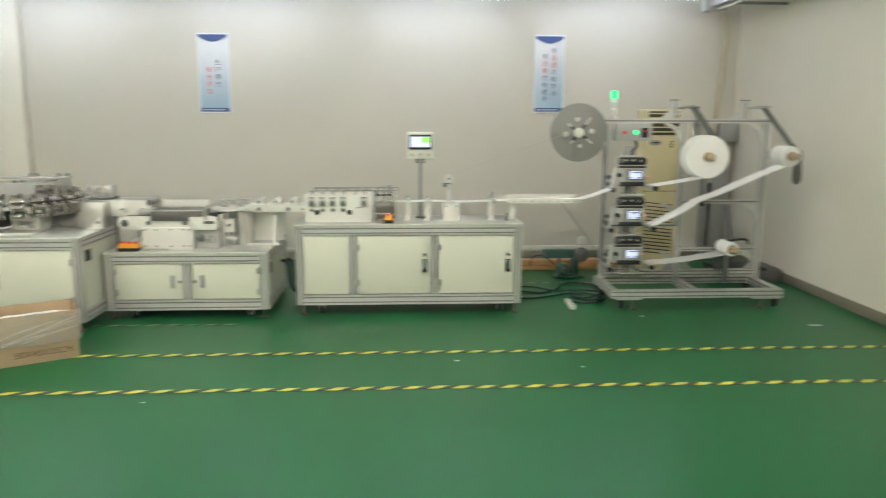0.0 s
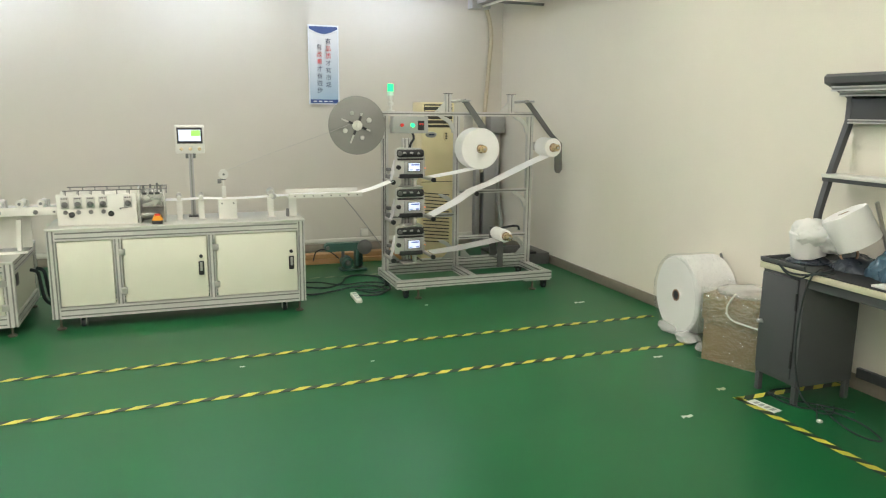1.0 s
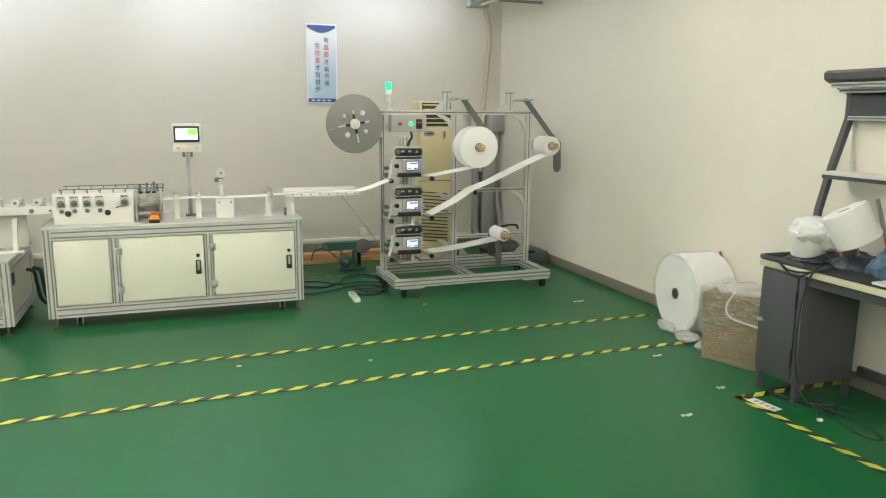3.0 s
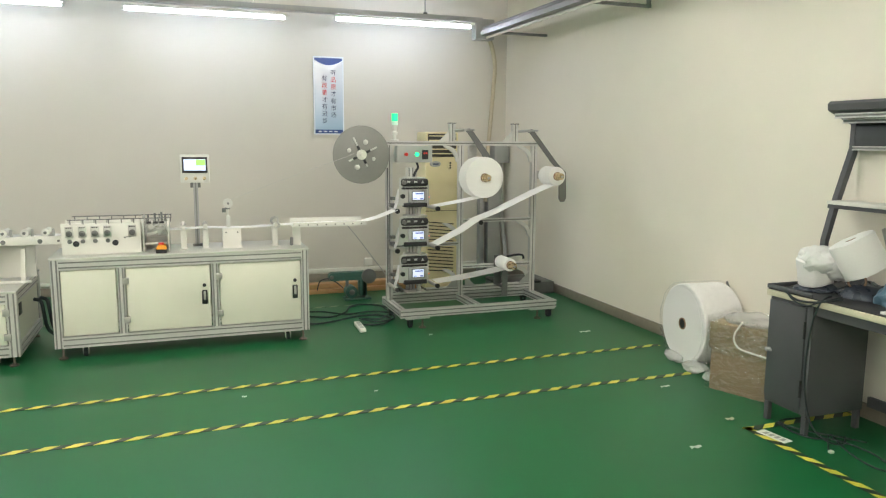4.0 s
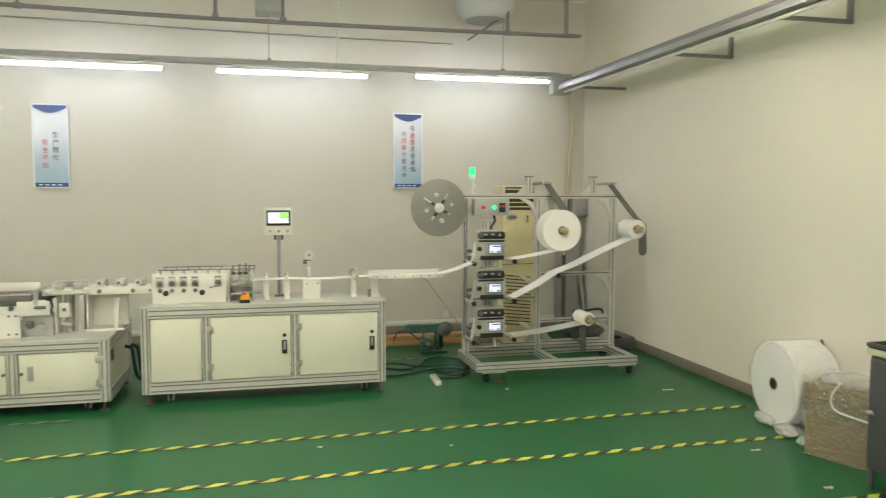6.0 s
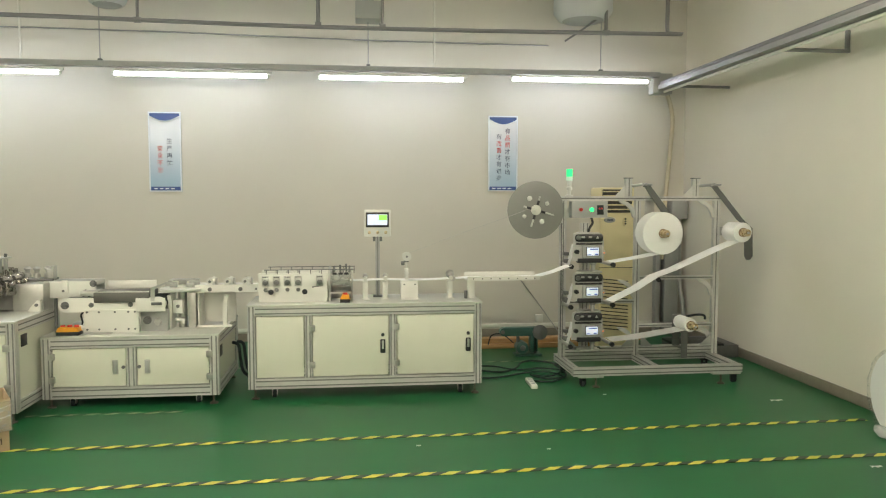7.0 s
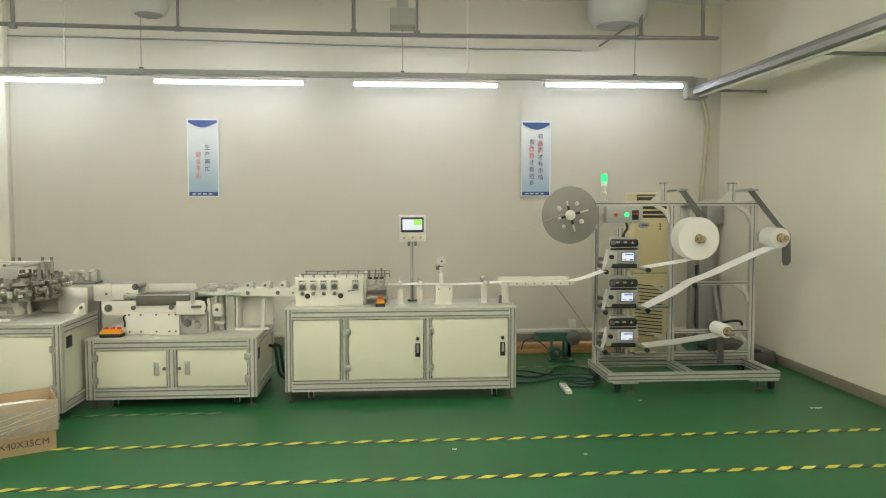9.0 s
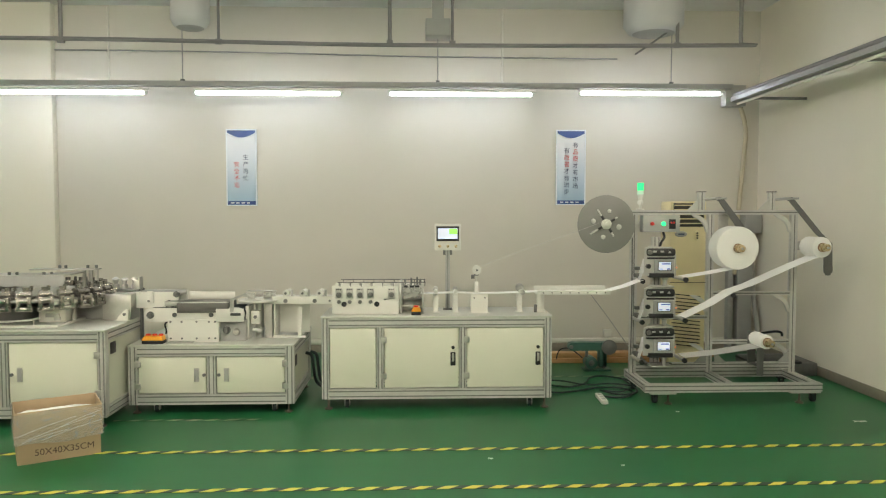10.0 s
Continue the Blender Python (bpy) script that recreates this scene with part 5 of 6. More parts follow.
part("tension_lever", sweep(bmesh.new(), [(2.99, 6.35, 0.55), (3.10, 6.35, 0.565), (3.17, 6.36, 0.555), (3.18, 6.36, 0.52)], 0.011, 8, 4), BLACK, sh)

wb = thing("running_web", 2.6, 6.3, 0.3, label="white non-woven web running from the rolls to the units", category="fabric web")


def web(pts, y0=6.20, y1=6.40):
    part("web_band", ribbon(bmesh.new(), pts, y0, y1, 0.003), FABRIC, wb)


web([(2.66, 1.131), (2.50, 1.10), (2.25, 1.062)])
web([(3.405, 1.236), (3.25, 1.175), (3.02, 1.075), (2.83, 0.99), (2.66, 0.932), (2.50, 0.83), (2.25, 0.712)])
part("web_band", ribbon(bmesh.new(), [(2.92, 0.452), (2.75, 0.425), (2.5, 0.388), (2.25, 0.366)], 6.20, 6.40, 0.003), THINWEB, wb, "thin see-through web")
web([(1.57, 0.952), (1.70, 0.985), (1.862, 1.045)], 6.14, 6.30)
part("idler", C(((2.66, 6.2, 0.905), (2.66, UY, 0.905), 0.016), seg=14), STEEL, wb)
part("idler_cap", C(((2.66, 6.18, 0.905), (2.66, 6.2, 0.905), 0.02), seg=14), BLACK, wb)

for px, sgn, nm in ((2.46, 0, "dancer_arm"), (3.10, 1, "dancer_arm")):
    d = thing(nm, px, UY, 1.64, label="grey steel dancer arm on top of the rack", category="machine arm", group="dancer arms")
    part("stub_post", extrusion(px, px + 0.055, UY, UY + 0.05, 1.6405, 1.80, "z"), ALU, d)
    part("post_cap", B((px - 0.006, px + 0.061, UY - 0.006, UY + 0.056, 1.8005, 1.808)), DSTEEL, d)
    part("gusset", prism(bmesh.new(), [(px - 0.10, 1.641), (px - 0.002, 1.641), (px - 0.002, 1.74)], UY + 0.01, UY + 0.02), ALU, d)
    part("pivot", C(((px + 0.06, UY + 0.025, 1.735), (px + 0.06, 6.24, 1.74), 0.013), ((px + 0.055, UY + 0.025, 1.74), (px + 0.17, 6.3, 1.742), 0.009), seg=14), STEEL, d)
    a = (px + 0.16, 1.738)
    if sgn:
        pts = [(a[0] - 0.03, a[1] + 0.012), (a[0] + 0.03, a[1] + 0.012), (3.56, 1.43), (3.655, 1.345), (3.665, 1.09), (3.64, 1.055), (3.605, 1.055), (3.585, 1.09), (3.58, 1.36), (3.50, 1.43)]
    else:
        pts = [(a[0] - 0.03, a[1] + 0.012), (a[0] + 0.03, a[1] + 0.012), (2.83, 1.52), (2.86, 1.46), (2.80, 1.42), (2.755, 1.52)]
    part("arm", prism(bmesh.new(), pts, 6.290 + (0.14 if sgn else 0.125), 6.302 + (0.14 if sgn else 0.125)), DSTEEL, d)
    part("arm_pivot_cap", C(((a[0], 6.40, a[1]), (a[0], 6.45, a[1]), 0.018), seg=14), DSTEEL, d)

# winding disc that spins beside the rack
DC = (1.585, 6.33, 1.518)
disc = thing("winding_disc", *DC, label="grey plastic winding disc spinning on the rack", category="winding disc")
part("plate", lathe(bmesh.new(), (DC[0], DC[1] - 0.004, DC[2]), (DC[0], DC[1] + 0.006, DC[2]), [(0, 0.02), (0.0003, 0.249), (0.002, 0.252), (0.008, 0.252), (0.010, 0.249)], 72), MESHGREY, disc, "matt grey disc plate")
part("hub", lathe(bmesh.new(), (DC[0], DC[1] - 0.005, DC[2]), (DC[0], DC[1] - 0.06, DC[2]), [(0, 0.044), (0.012, 0.044), (0.014, 0.034), (0.03, 0.034), (0.032, 0.02), (0.05, 0.018)], 24), WHITE, disc, "pale plastic hub")
for i in range(4):
    a = math.pi / 2 * i
    x, z = DC[0] + 0.115 * math.cos(a), DC[2] + 0.115 * math.sin(a)
    pr = (0.023, 0.020, 0.024, 0.018)[i]
    # pale discs stand in for holes that let the bright wall show
    part("plug", lathe(bmesh.new(), (x, DC[1] - 0.0045, z), (x, DC[1] - 0.016, z), [(0, pr), (0.006, pr * 0.9), (0.011, pr * 0.5)], 9), MILKY, disc, "pale disc in place of a hole showing the wall")
    a += math.pi / 4
    ca, sa = math.cos(a), math.sin(a)
    bm = bmesh.new()
    box(bm, 0.045, 0.085, -0.010, 0.010, -0.022, -0.0045, bev=0.002)
    bm.transform(Matrix.Translation(DC) @ Matrix.Rotation(-a, 4, "Y") @ Matrix(((1, 0, 0, 0), (0, 0, 1, 0), (0, 1, 0, 0), (0, 0, 0, 1))))
    part("spoke_root", bm, BLACK, disc)
    bm = bmesh.new()
    box(bm, 0.085, (0.165, 0.125, 0.115, 0.150)[i], -0.007, 0.007, -0.018, -0.0045, bev=0.003)
    bm.transform(Matrix.Translation(DC) @ Matrix.Rotation(-a, 4, "Y") @ Matrix(((1, 0, 0, 0), (0, 0, 1, 0), (0, 1, 0, 0), (0, 0, 0, 1))))
    part("spoke", bm, MILKY, disc)
dm = thing("disc_mount", 1.7, 6.45, 1.5, label="steel mount carrying the winding disc", category="bracket")
part("shaft", C(((DC[0], DC[1] + 0.008, DC[2]), (DC[0], UY + 0.02, DC[2]), 0.014), seg=14), STEEL, dm)
part("mount_bar", B((1.56, 1.851, UY + 0.01, UY + 0.035, DC[2] - 0.02, DC[2] + 0.02), bev=0.002), ALU, dm)
part("pull_cord", sweep(bmesh.new(), [(1.838, 6.40, 1.40), (1.840, 6.40, 0.8), (1.842, 6.42, 0.35)], 0.006, 6, 3), DSTEEL, dm)

# ---- back clutter between table and rack ----
gp = thing("green_blower", 1.75, 7.42, 0, label="dark green belt-driven blower on the floor by the wall", category="blower")
part("belt_guard", prism(bmesh.new(), pill(1.478, 1.90, 0.212, 0.296), 7.36, 7.44), GREEN, gp)
part("flywheel", lathe(bmesh.new(), (1.888, 7.35, 0.252), (1.888, 7.30, 0.252), [(0, 0.074), (0.01, 0.076), (0.03, 0.076), (0.032, 0.06), (0.045, 0.03)], 28), DSTEEL, gp)
part("motor", lathe(bmesh.new(), (1.705, 7.31, 0.095), (1.705, 7.47, 0.095), [(0, 0.035), (0.012, 0.062), (0.13, 0.062), (0.15, 0.05)], 24), GREEN, gp)
part("motor_cap", lathe(bmesh.new(), (1.705, 7.31, 0.095), (1.705, 7.29, 0.095), [(0, 0.03), (0.012, 0.026), (0.02, 0.012)], 18), DSTEEL, gp)
part("cylinder_block", B((1.80, 1.88, 7.38, 7.48, 0.035, 0.21), bev=0.012), GREEN, gp)
for x in (1.66, 1.84):
    part("guard_stand", B((x, x + 0.025, 7.38, 7.42, 0.02, 0.215)), DSTEEL, gp)
part("skid", B((1.64, 1.92, 7.35, 7.50, 0.0, 0.022), bev=0.006), GREEN, gp)
part("guard_hub", C(((1.505, 7.36, 0.254), (1.505, 7.345, 0.254), 0.02), seg=14), DSTEEL, gp)
part("thin_lead", sweep(bmesh.new(), [(1.38, 7.5, 0.10), (1.40, 7.45, 0.20), (1.47, 7.4, 0.235), (1.55, 7.38, 0.20), (1.62, 7.36, 0.14)], 0.006, 6, 5), BLACK, gp)
ps = thing("power_strip", 1.525, 6.19, 0, rz=0, label="white plastic power strip lying on the floor", category="power strip")
bm = B((-0.028, 0.028, -0.14, 0.14, 0.001, 0.036), bev=0.007)
bm.transform(pose(1.525, 6.19, 0, 0, 0, -2))
part("case", bm, PVC, ps)
for i in range(3):
    bm = B((-0.016, 0.016, -0.10 + i * 0.075, -0.06 + i * 0.075, 0.036, 0.0375))
    bm.transform(pose(1.525, 6.19, 0, 0, 0, -2))
    part("socket", bm, GREY, ps)
cbl = thing("floor_cables", 1.6, 6.8, 0, label="tangle of dark rubber cables on the floor", category="cable")
for pts, r in (([(1.0, 6.80, 0.010), (1.15, 6.75, 0.011), (1.35, 6.66, 0.011), (1.52, 6.80, 0.011), (1.62, 7.02, 0.011), (1.75, 7.10, 0.011), (1.92, 6.98, 0.011), (2.02, 6.75, 0.012)], 0.010),
               ([(1.0, 6.55, 0.010), (1.18, 6.45, 0.010), (1.36, 6.50, 0.010), (1.60, 6.62, 0.010), (1.80, 6.60, 0.011), (1.87, 6.42, 0.011), (1.74, 6.26, 0.011), (1.60, 6.28, 0.011), (1.53, 6.33, 0.014)], 0.009),
               ([(1.0, 6.92, 0.009), (1.28, 6.84, 0.028), (1.50, 6.66, 0.028), (1.72, 6.70, 0.028), (1.90, 6.60, 0.028), (1.88, 6.36, 0.028), (1.70, 6.30, 0.026), (1.58, 6.46, 0.026)], 0.009),
               ([(1.62, 6.52, 0.009), (1.74, 6.38, 0.03), (1.86, 6.50, 0.03), (1.93, 6.75, 0.011), (1.92, 7.0, 0.011)], 0.008)):
    part("cable", sweep(bmesh.new(), pts, r * 0.85, 8, 6), RUBBER, cbl)
hs = thing("floor_hose", -0.95, 6.75, 0, label="black corrugated hose between the tables", category="hose")
for dx, dy in ((0.0, 0.0), (0.035, 0.05)):
    part("hose", sweep(bmesh.new(), [(-1.052 + dx, 6.52 + dy, 0.37), (-1.00 + dx, 6.50 + dy, 0.35), (-0.985 + dx, 6.50 + dy, 0.25), (-0.965 + dx, 6.50 + dy, 0.13), (-0.92 + dx, 6.53 + dy, 0.07), (-0.86 + dx, 6.58 + dy, 0.03), (-0.78 + dx, 6.6 + dy, 0.016)], 0.014, 10, 6), RUBBER, hs)

# ---- cartons and the large roll by the side wall ----
bx = thing("carton", -2.484, 4.949, 0, rz=30.0, label="open cardboard carton with film round its upper half", category="box")


def bpart(name, bm, m_, label="", parent=None):
    return part(name, bm, m_, parent or bx, label, local=True)


bw, bd, bh, th = 0.245, 0.165, 0.34, 0.006
lo = bpart("lower_body", B((-bw, bw, -bd, -bd + th, 0, 0.20), (-bw, bw, bd - th, bd, 0, 0.20), (-bw, -bw + th, -bd + th, bd - th, 0, 0.20), (bw - th, bw, -bd + th, bd - th, 0, 0.20), (-bw + th, bw - th, -bd + th, bd - th, 0.001, 0.01)), CARD)
e = 0.012
bm = bmesh.new()
rng = random.Random(5)
for a, b, c, d in ((-bw - e, bw + e, -bd - e, -bd - e + th), (-bw - e, bw + e, bd + e - th, bd + e), (-bw - e, -bw - e + th, -bd - e + th, bd + e - th), (bw + e - th, bw + e, -bd - e + th, bd + e - th)):
    box(bm, a, b, c, d, 0.135, bh, bev=0.002)
bpart("upper_sleeve", bm, CARD, "taller carton sleeve pushed over the lower one")
bm = B((-bw + 0.018, bw - 0.018, -bd + 0.018, bd - 0.018, 0.21, 0.292))
bmesh.ops.subdivide_edges(bm, edges=bm.edges[:], cuts=12, use_grid_fill=True)
for v in bm.verts:
    edge = min(bw - abs(v.co.x), bd - abs(v.co.y))
    v.co += noise.noise_vector(v.co * 14) * 0.010
    v.co.z -= 0.03 * max(0.0, 1 - edge / 0.07) if v.co.z > 0.25 else 0.0
bpart("fabric_bundle", bm, FABRIC, "rumpled white non-woven bundle inside")
bm = bmesh.new()
n = 48
loops = []
for k, z in enumerate((0.128, 0.17, 0.23, 0.29, 0.336)):
    lp = []
    for i in range(n):
        t = i / n * 4
        s, f = int(t), t - int(t)
        cx = [(-1 + 2 * f, -1), (1, -1 + 2 * f), (1 - 2 * f, 1), (-1, 1 - 2 * f)][s]
        j = 0.006 + 0.004 * rng.random()
        lp.append(bm.verts.new((cx[0] * (bw + e + j), cx[1] * (bd + e + j), z + 0.008 * math.sin(i * 0.7 + k))))
    loops.append(lp)
for a, b in zip(loops, loops[1:]):
    for i in range(n):
        bm.faces.new((a[i], a[(i + 1) % n], b[(i + 1) % n], b[i]))
bpart("stretch_film", bm, CREASED, "clear creased stretch film")
for x0_, z0_, x1_, z1_ in ((-0.20, 0.16, 0.22, 0.27), (-0.24, 0.19, 0.10, 0.28), (-0.10, 0.15, 0.25, 0.235), (-0.22, 0.145, 0.05, 0.20), (0.0, 0.22, 0.25, 0.30)):
    bpart("film_crease", sweep(bmesh.new(), [(x0_, -bd - e - 0.009, z0_), ((x0_ + x1_) / 2, -bd - e - 0.011, (z0_ + z1_) / 2 + 0.006), (x1_, -bd - e - 0.009, z1_)], 0.0010, 5, 4), VEIL)
text("printed_size", "50X40X35CM", 0.060, WORLDM[bx] @ pose(0.03, -bd - 0.0015, 0.066, 90, 0, 0), INK, bx)

rb = thing("carton", 3.62, 3.83, 0, rz=-68.0, label="film-wrapped cardboard carton between roll and workbench", category="box")
qw, qd, qh = 0.20, 0.16, 0.50
part("lower_body", B((-qw, qw, -qd, qd, 0, 0.30), bev=0.005), DARKCARD, rb, local=True)
part("lid", B((-qw - 0.012, qw + 0.012, -qd - 0.012, qd + 0.012, 0.285, 0.46), bev=0.006), DARKCARD, rb, "taller carton lid", local=True)
bm = B((-qw - 0.022, qw + 0.022, -qd - 0.022, qd + 0.022, 0.26, 0.472))
bmesh.ops.subdivide_edges(bm, edges=bm.edges[:], cuts=14, use_grid_fill=True)
for v in bm.verts:
    v.co += noise.noise_vector(v.co * 13) * 0.009 + noise.noise_vector(v.co * 41) * 0.004
part("stretch_film", bm, SHINY, rb, "glossy clear film round the lid", local=True)
bm = bmesh.new()
bmesh.ops.create_icosphere(bm, subdivisions=4, radius=0.17)
bm.transform(Matrix.Translation((0, 0, 0.475)) @ Matrix.Diagonal((1.1, 0.85, 0.28, 1)))
for v in bm.verts:
    v.co += noise.noise_vector(v.co * 11) * 0.022
part("film_bag", bm, BAG, rb, "crumpled clear bag on top", local=True)
bm = bmesh.new()
rng = random.Random(9)
loops = []
for k in range(9):
    z = 0.004 + 0.50 * k / 8
    lp = []
    for i in range(n):
        t = i / n * 4
        s, f = int(t), t - int(t)
        cx = [(-1 + 2 * f, -1), (1, -1 + 2 * f), (1 - 2 * f, 1), (-1, 1 - 2 * f)][s]
        j = 0.018 + 0.008 * rng.random()
        lp.append(bm.verts.new((cx[0] * (qw + j), cx[1] * (qd + j), z)))
    loops.append(lp)
for a, b in zip(loops, loops[1:]):
    for i in range(n):
        bm.faces.new((a[i], a[(i + 1) % n], b[(i + 1) % n], b[i]))
part("stretch_film", bm, SHINY, rb, "clear creased stretch film", local=True)
part("strap", sweep(bmesh.new(), [(0.02, -qd - 0.03, 0.50), (-0.03, -qd - 0.03, 0.40), (0.0, -qd - 0.032, 0.33), (0.10, -qd - 0.032, 0.31), (0.2, -qd - 0.03, 0.30)], 0.006, 8, 5), PVC, rb, "white plastic strap", local=True)

RA = -6.0
br = thing("fabric_roll", 3.772, 4.48, 0, rz=RA, label="large white non-woven roll standing by the wall in torn film", category="fabric roll")
R0, CZ = 0.298, 0.302
part("wound_web", lathe(bmesh.new(), (-0.19, 0, CZ), (0.13, 0, CZ), [(0, 0.036), (0.0005, R0 * 0.5), (0.001, R0 * 0.97), (0.008, R0), (0.31, R0), (0.32, R0 * 0.97)], 72), FABRIC, br, local=True)
# solid black disc paints the darkness inside the core
part("core_hole", lathe(bmesh.new(), (-0.194, 0, CZ), (-0.19, 0, CZ), [(0, 0.034), (0.004, 0.036)], 24), BLACK, br, "flat black disc for the shade inside the core", local=True)
part("core_ring", cyl(bmesh.new(), (-0.197, 0, CZ), (-0.1905, 0, CZ), 0.044, 24, None, 0.036), BROWN, br, local=True)
bm = bmesh.new()
rng = random.Random(3)
prev = None
m_ = 44
for k, (x, rr) in enumerate(((-0.215, R0 - 0.02), (-0.205, R0 + 0.012), (-0.08, R0 + 0.012), (0.03, R0 + 0.013), (0.12, R0 + 0.012))):
    lp = []
    for i in range(m_):
        a = 2 * math.pi * i / m_
        r = rr + 0.007 * rng.random()
        zz = CZ + r * math.sin(a)
        yy = r * math.cos(a)
        if zz < 0.004:
            zz = 0.004
        lp.append(bm.verts.new((x + 0.01 * rng.random(), yy, zz)))
    if prev:
        for i in range(m_):
            bm.faces.new((prev[i], prev[(i + 1) % m_], lp[(i + 1) % m_], lp[i]))
    prev = lp
part("torn_film", bm, WRAP, br, "torn clear film", local=True)
for (x, y, w, d, s) in ((-0.21, -0.22, 0.10, 0.11, 1), (-0.20, -0.44, 0.09, 0.06, 2), (-0.22, 0.05, 0.05, 0.14, 4)):
    bm = bmesh.new()
    bmesh.ops.create_icosphere(bm, subdivisions=3, radius=1.0)
    rng = random.Random(s)
    for v in bm.verts:
        q = 0.85 + 0.3 * noise.noise(v.co * 1.5 + Vector((s, 0, 0)))
        v.co = Vector((x + v.co.x * w * q, y + v.co.y * d * q, max(0.003, 0.035 + v.co.z * 0.045 * q)))
    part("film_scrap", bm, BAG, br, "crumpled film at the foot of the roll", local=True)

lr = thing("leaning_strip", 3.88, 4.33, 0, label="slim grey metal strip leaning on the side wall", category="strip")
bm = bmesh.new()
box(bm, -0.004, 0.004, -0.009, 0.009, -0.69, 0.03)
bm.transform(Matrix.Translation((3.905, 4.415, 0.59)) @ Matrix.Rotation(radians(-34), 4, "X") @ Matrix.Rotation(radians(1), 4, "Y"))
part("strip", bm, DSTEEL, lr)

# ---- workbench ----
BY0, BY1, BX = 1.2, 3.425, 3.325
wk = thing("workbench", 3.63, 2.3, 0, label="charcoal steel workbench with a rubber mat and lamp hood", category="workbench")
part("top_board", B((BX + 0.004, XR - 0.016, BY0, BY1, 0.755, 0.79), bev=0.003), EDGE, wk, "beige-edged top board")
part("mat", B((BX + 0.012, XR - 0.02, BY0 + 0.01, BY1 - 0.006, 0.7905, 0.797), bev=0.002), MATBLK, wk, "black rubber mat")
part("apron", B((BX + 0.03, BX + 0.05, BY0 + 0.02, 3.08, 0.70, 0.754)), BENCH, wk)
part("tray_lip", B((BX + 0.003, BX + 0.016, 3.10, BY1, 0.7975, 0.822), (BX + 0.016, XR - 0.03, BY1 - 0.012, BY1, 0.7975, 0.822), bev=0.003), BENCH, wk)
cab = part("cabinet", B((BX + 0.02, 3.76, 3.085, 3.405, 0.115, 0.7545), bev=0.004), BENCH, wk)
dr = part("door", B((BX + 0.004, BX + 0.019, 3.13, 3.395, 0.15, 0.735), bev=0.004), BENCH, cab, "charcoal steel door")
part("door_frame", B((BX + 0.010, BX + 0.0195, 3.085, 3.126, 0.12, 0.75), bev=0.002), BENCH, cab)
for z in (0.22, 0.56):
    part("hinge", C(((BX + 0.004, 3.129, z), (BX + 0.004, 3.129, z + 0.10), 0.007), seg=10), BLACK, dr)
part("handle", lathe(bmesh.new(), (BX + 0.004, 3.372, 0.44), (BX - 0.03, 3.372, 0.44), [(0, 0.010), (0.006, 0.010), (0.008, 0.006), (0.016, 0.007), (0.024, 0.013), (0.032, 0.008)], 16), STEEL, dr, "chrome knob")
part("lever", B((BX - 0.024, BX - 0.014, 3.335, 3.372, 0.434, 0.446), bev=0.003), STEEL, dr)
for x, y in ((BX + 0.035, 3.385), (BX + 0.035, 3.105), (3.74, 3.385), (3.74, 3.105), (BX + 0.05, BY0 + 0.06), (3.85, BY0 + 0.06)):
    part("leg", B((x - 0.016, x + 0.016, y - 0.016, y + 0.016, 0, 0.114 if y > 3 else 0.754), bev=0.003), BENCH, wk)
part("back_rail", B((3.86, 3.89, BY0 + 0.08, 3.14, 0.10, 0.16), bev=0.003), BENCH, wk)


def riser(y):
    pts = [(3.685, 0.798), (3.715, 0.798), (3.735, 1.06), (3.795, 1.275), (3.905, 1.60), (3.905, 1.80), (3.87, 1.80), (3.87, 1.615), (3.763, 1.29), (3.705, 1.07)]
    return part("riser", prism(bmesh.new(), pts, y - 0.018, y + 0.018), BENCH, wk, "bent charcoal upright")


riser(3.405)
riser(BY0 + 0.1)
hood = part("lamp_hood", prism(bmesh.new(), [(3.705, 1.832), (3.905, 1.745), (3.905, 1.885), (3.72, 1.885), (3.70, 1.868)], BY0, 3.445, "y"), BENCH, wk, "charcoal lamp hood")
part("hood_rail", extrusion(3.735, 3.76, 1.785, 1.815, BY0 + 0.02, 3.42, "y"), ALU, hood)
part("hood_rail", extrusion(3.80, 3.825, 1.757, 1.785, BY0 + 0.02, 3.42, "y"), ALU, hood)
part("back_board", B((3.870, 3.884, BY0 + 0.12, 3.386, 1.625, 1.745), bev=0.002), BENCH, wk, "charcoal socket board")
part("bar", extrusion(3.852, 3.885, 1.60, 1.625, BY0 + 0.12, 3.386, "y"), ALU, wk)
part("shelf", B((3.69, 3.86, BY0 + 0.12, 3.386, 1.285, 1.305), bev=0.003), WHITE, wk, "white shelf board")
part("shelf_edge", B((3.70, 3.86, BY0 + 0.12, 3.386, 1.262, 1.284)), BENCH, wk)


def crumple(bm, amp, f, seed):
    for v in bm.verts:
        v.co += noise.noise_vector(v.co * f + Vector((seed, seed, 0))) * amp


hp = thing("dark_film", 3.64, 3.12, 0.797, label="crumpled dark film heap under the rolls on the workbench", category="film")
for c, k, sd in (((3.68, 3.03, 0.80), (1.05, 1.35, 0.42), 5), ((3.55, 3.28, 0.80), (0.8, 0.7, 0.22), 9)):
    bm = bmesh.new()
    bmesh.ops.create_icosphere(bm, subdivisions=4, radius=0.15)
    bm.transform(Matrix.Translation(c) @ Matrix.Diagonal((*k, 1)))
    crumple(bm, 0.035, 11, sd)
    for v in bm.verts:
        v.co.z = max(v.co.z, 0.7985)
        v.co.x = min(v.co.x, 3.90)
    part("fold", bm, DARKFILM, hp)
r1 = thing("film_roll", 3.55, 3.29, 0.82, label="short white fabric roll in loose film on the workbench", category="fabric roll", group="loose rolls on the workbench")
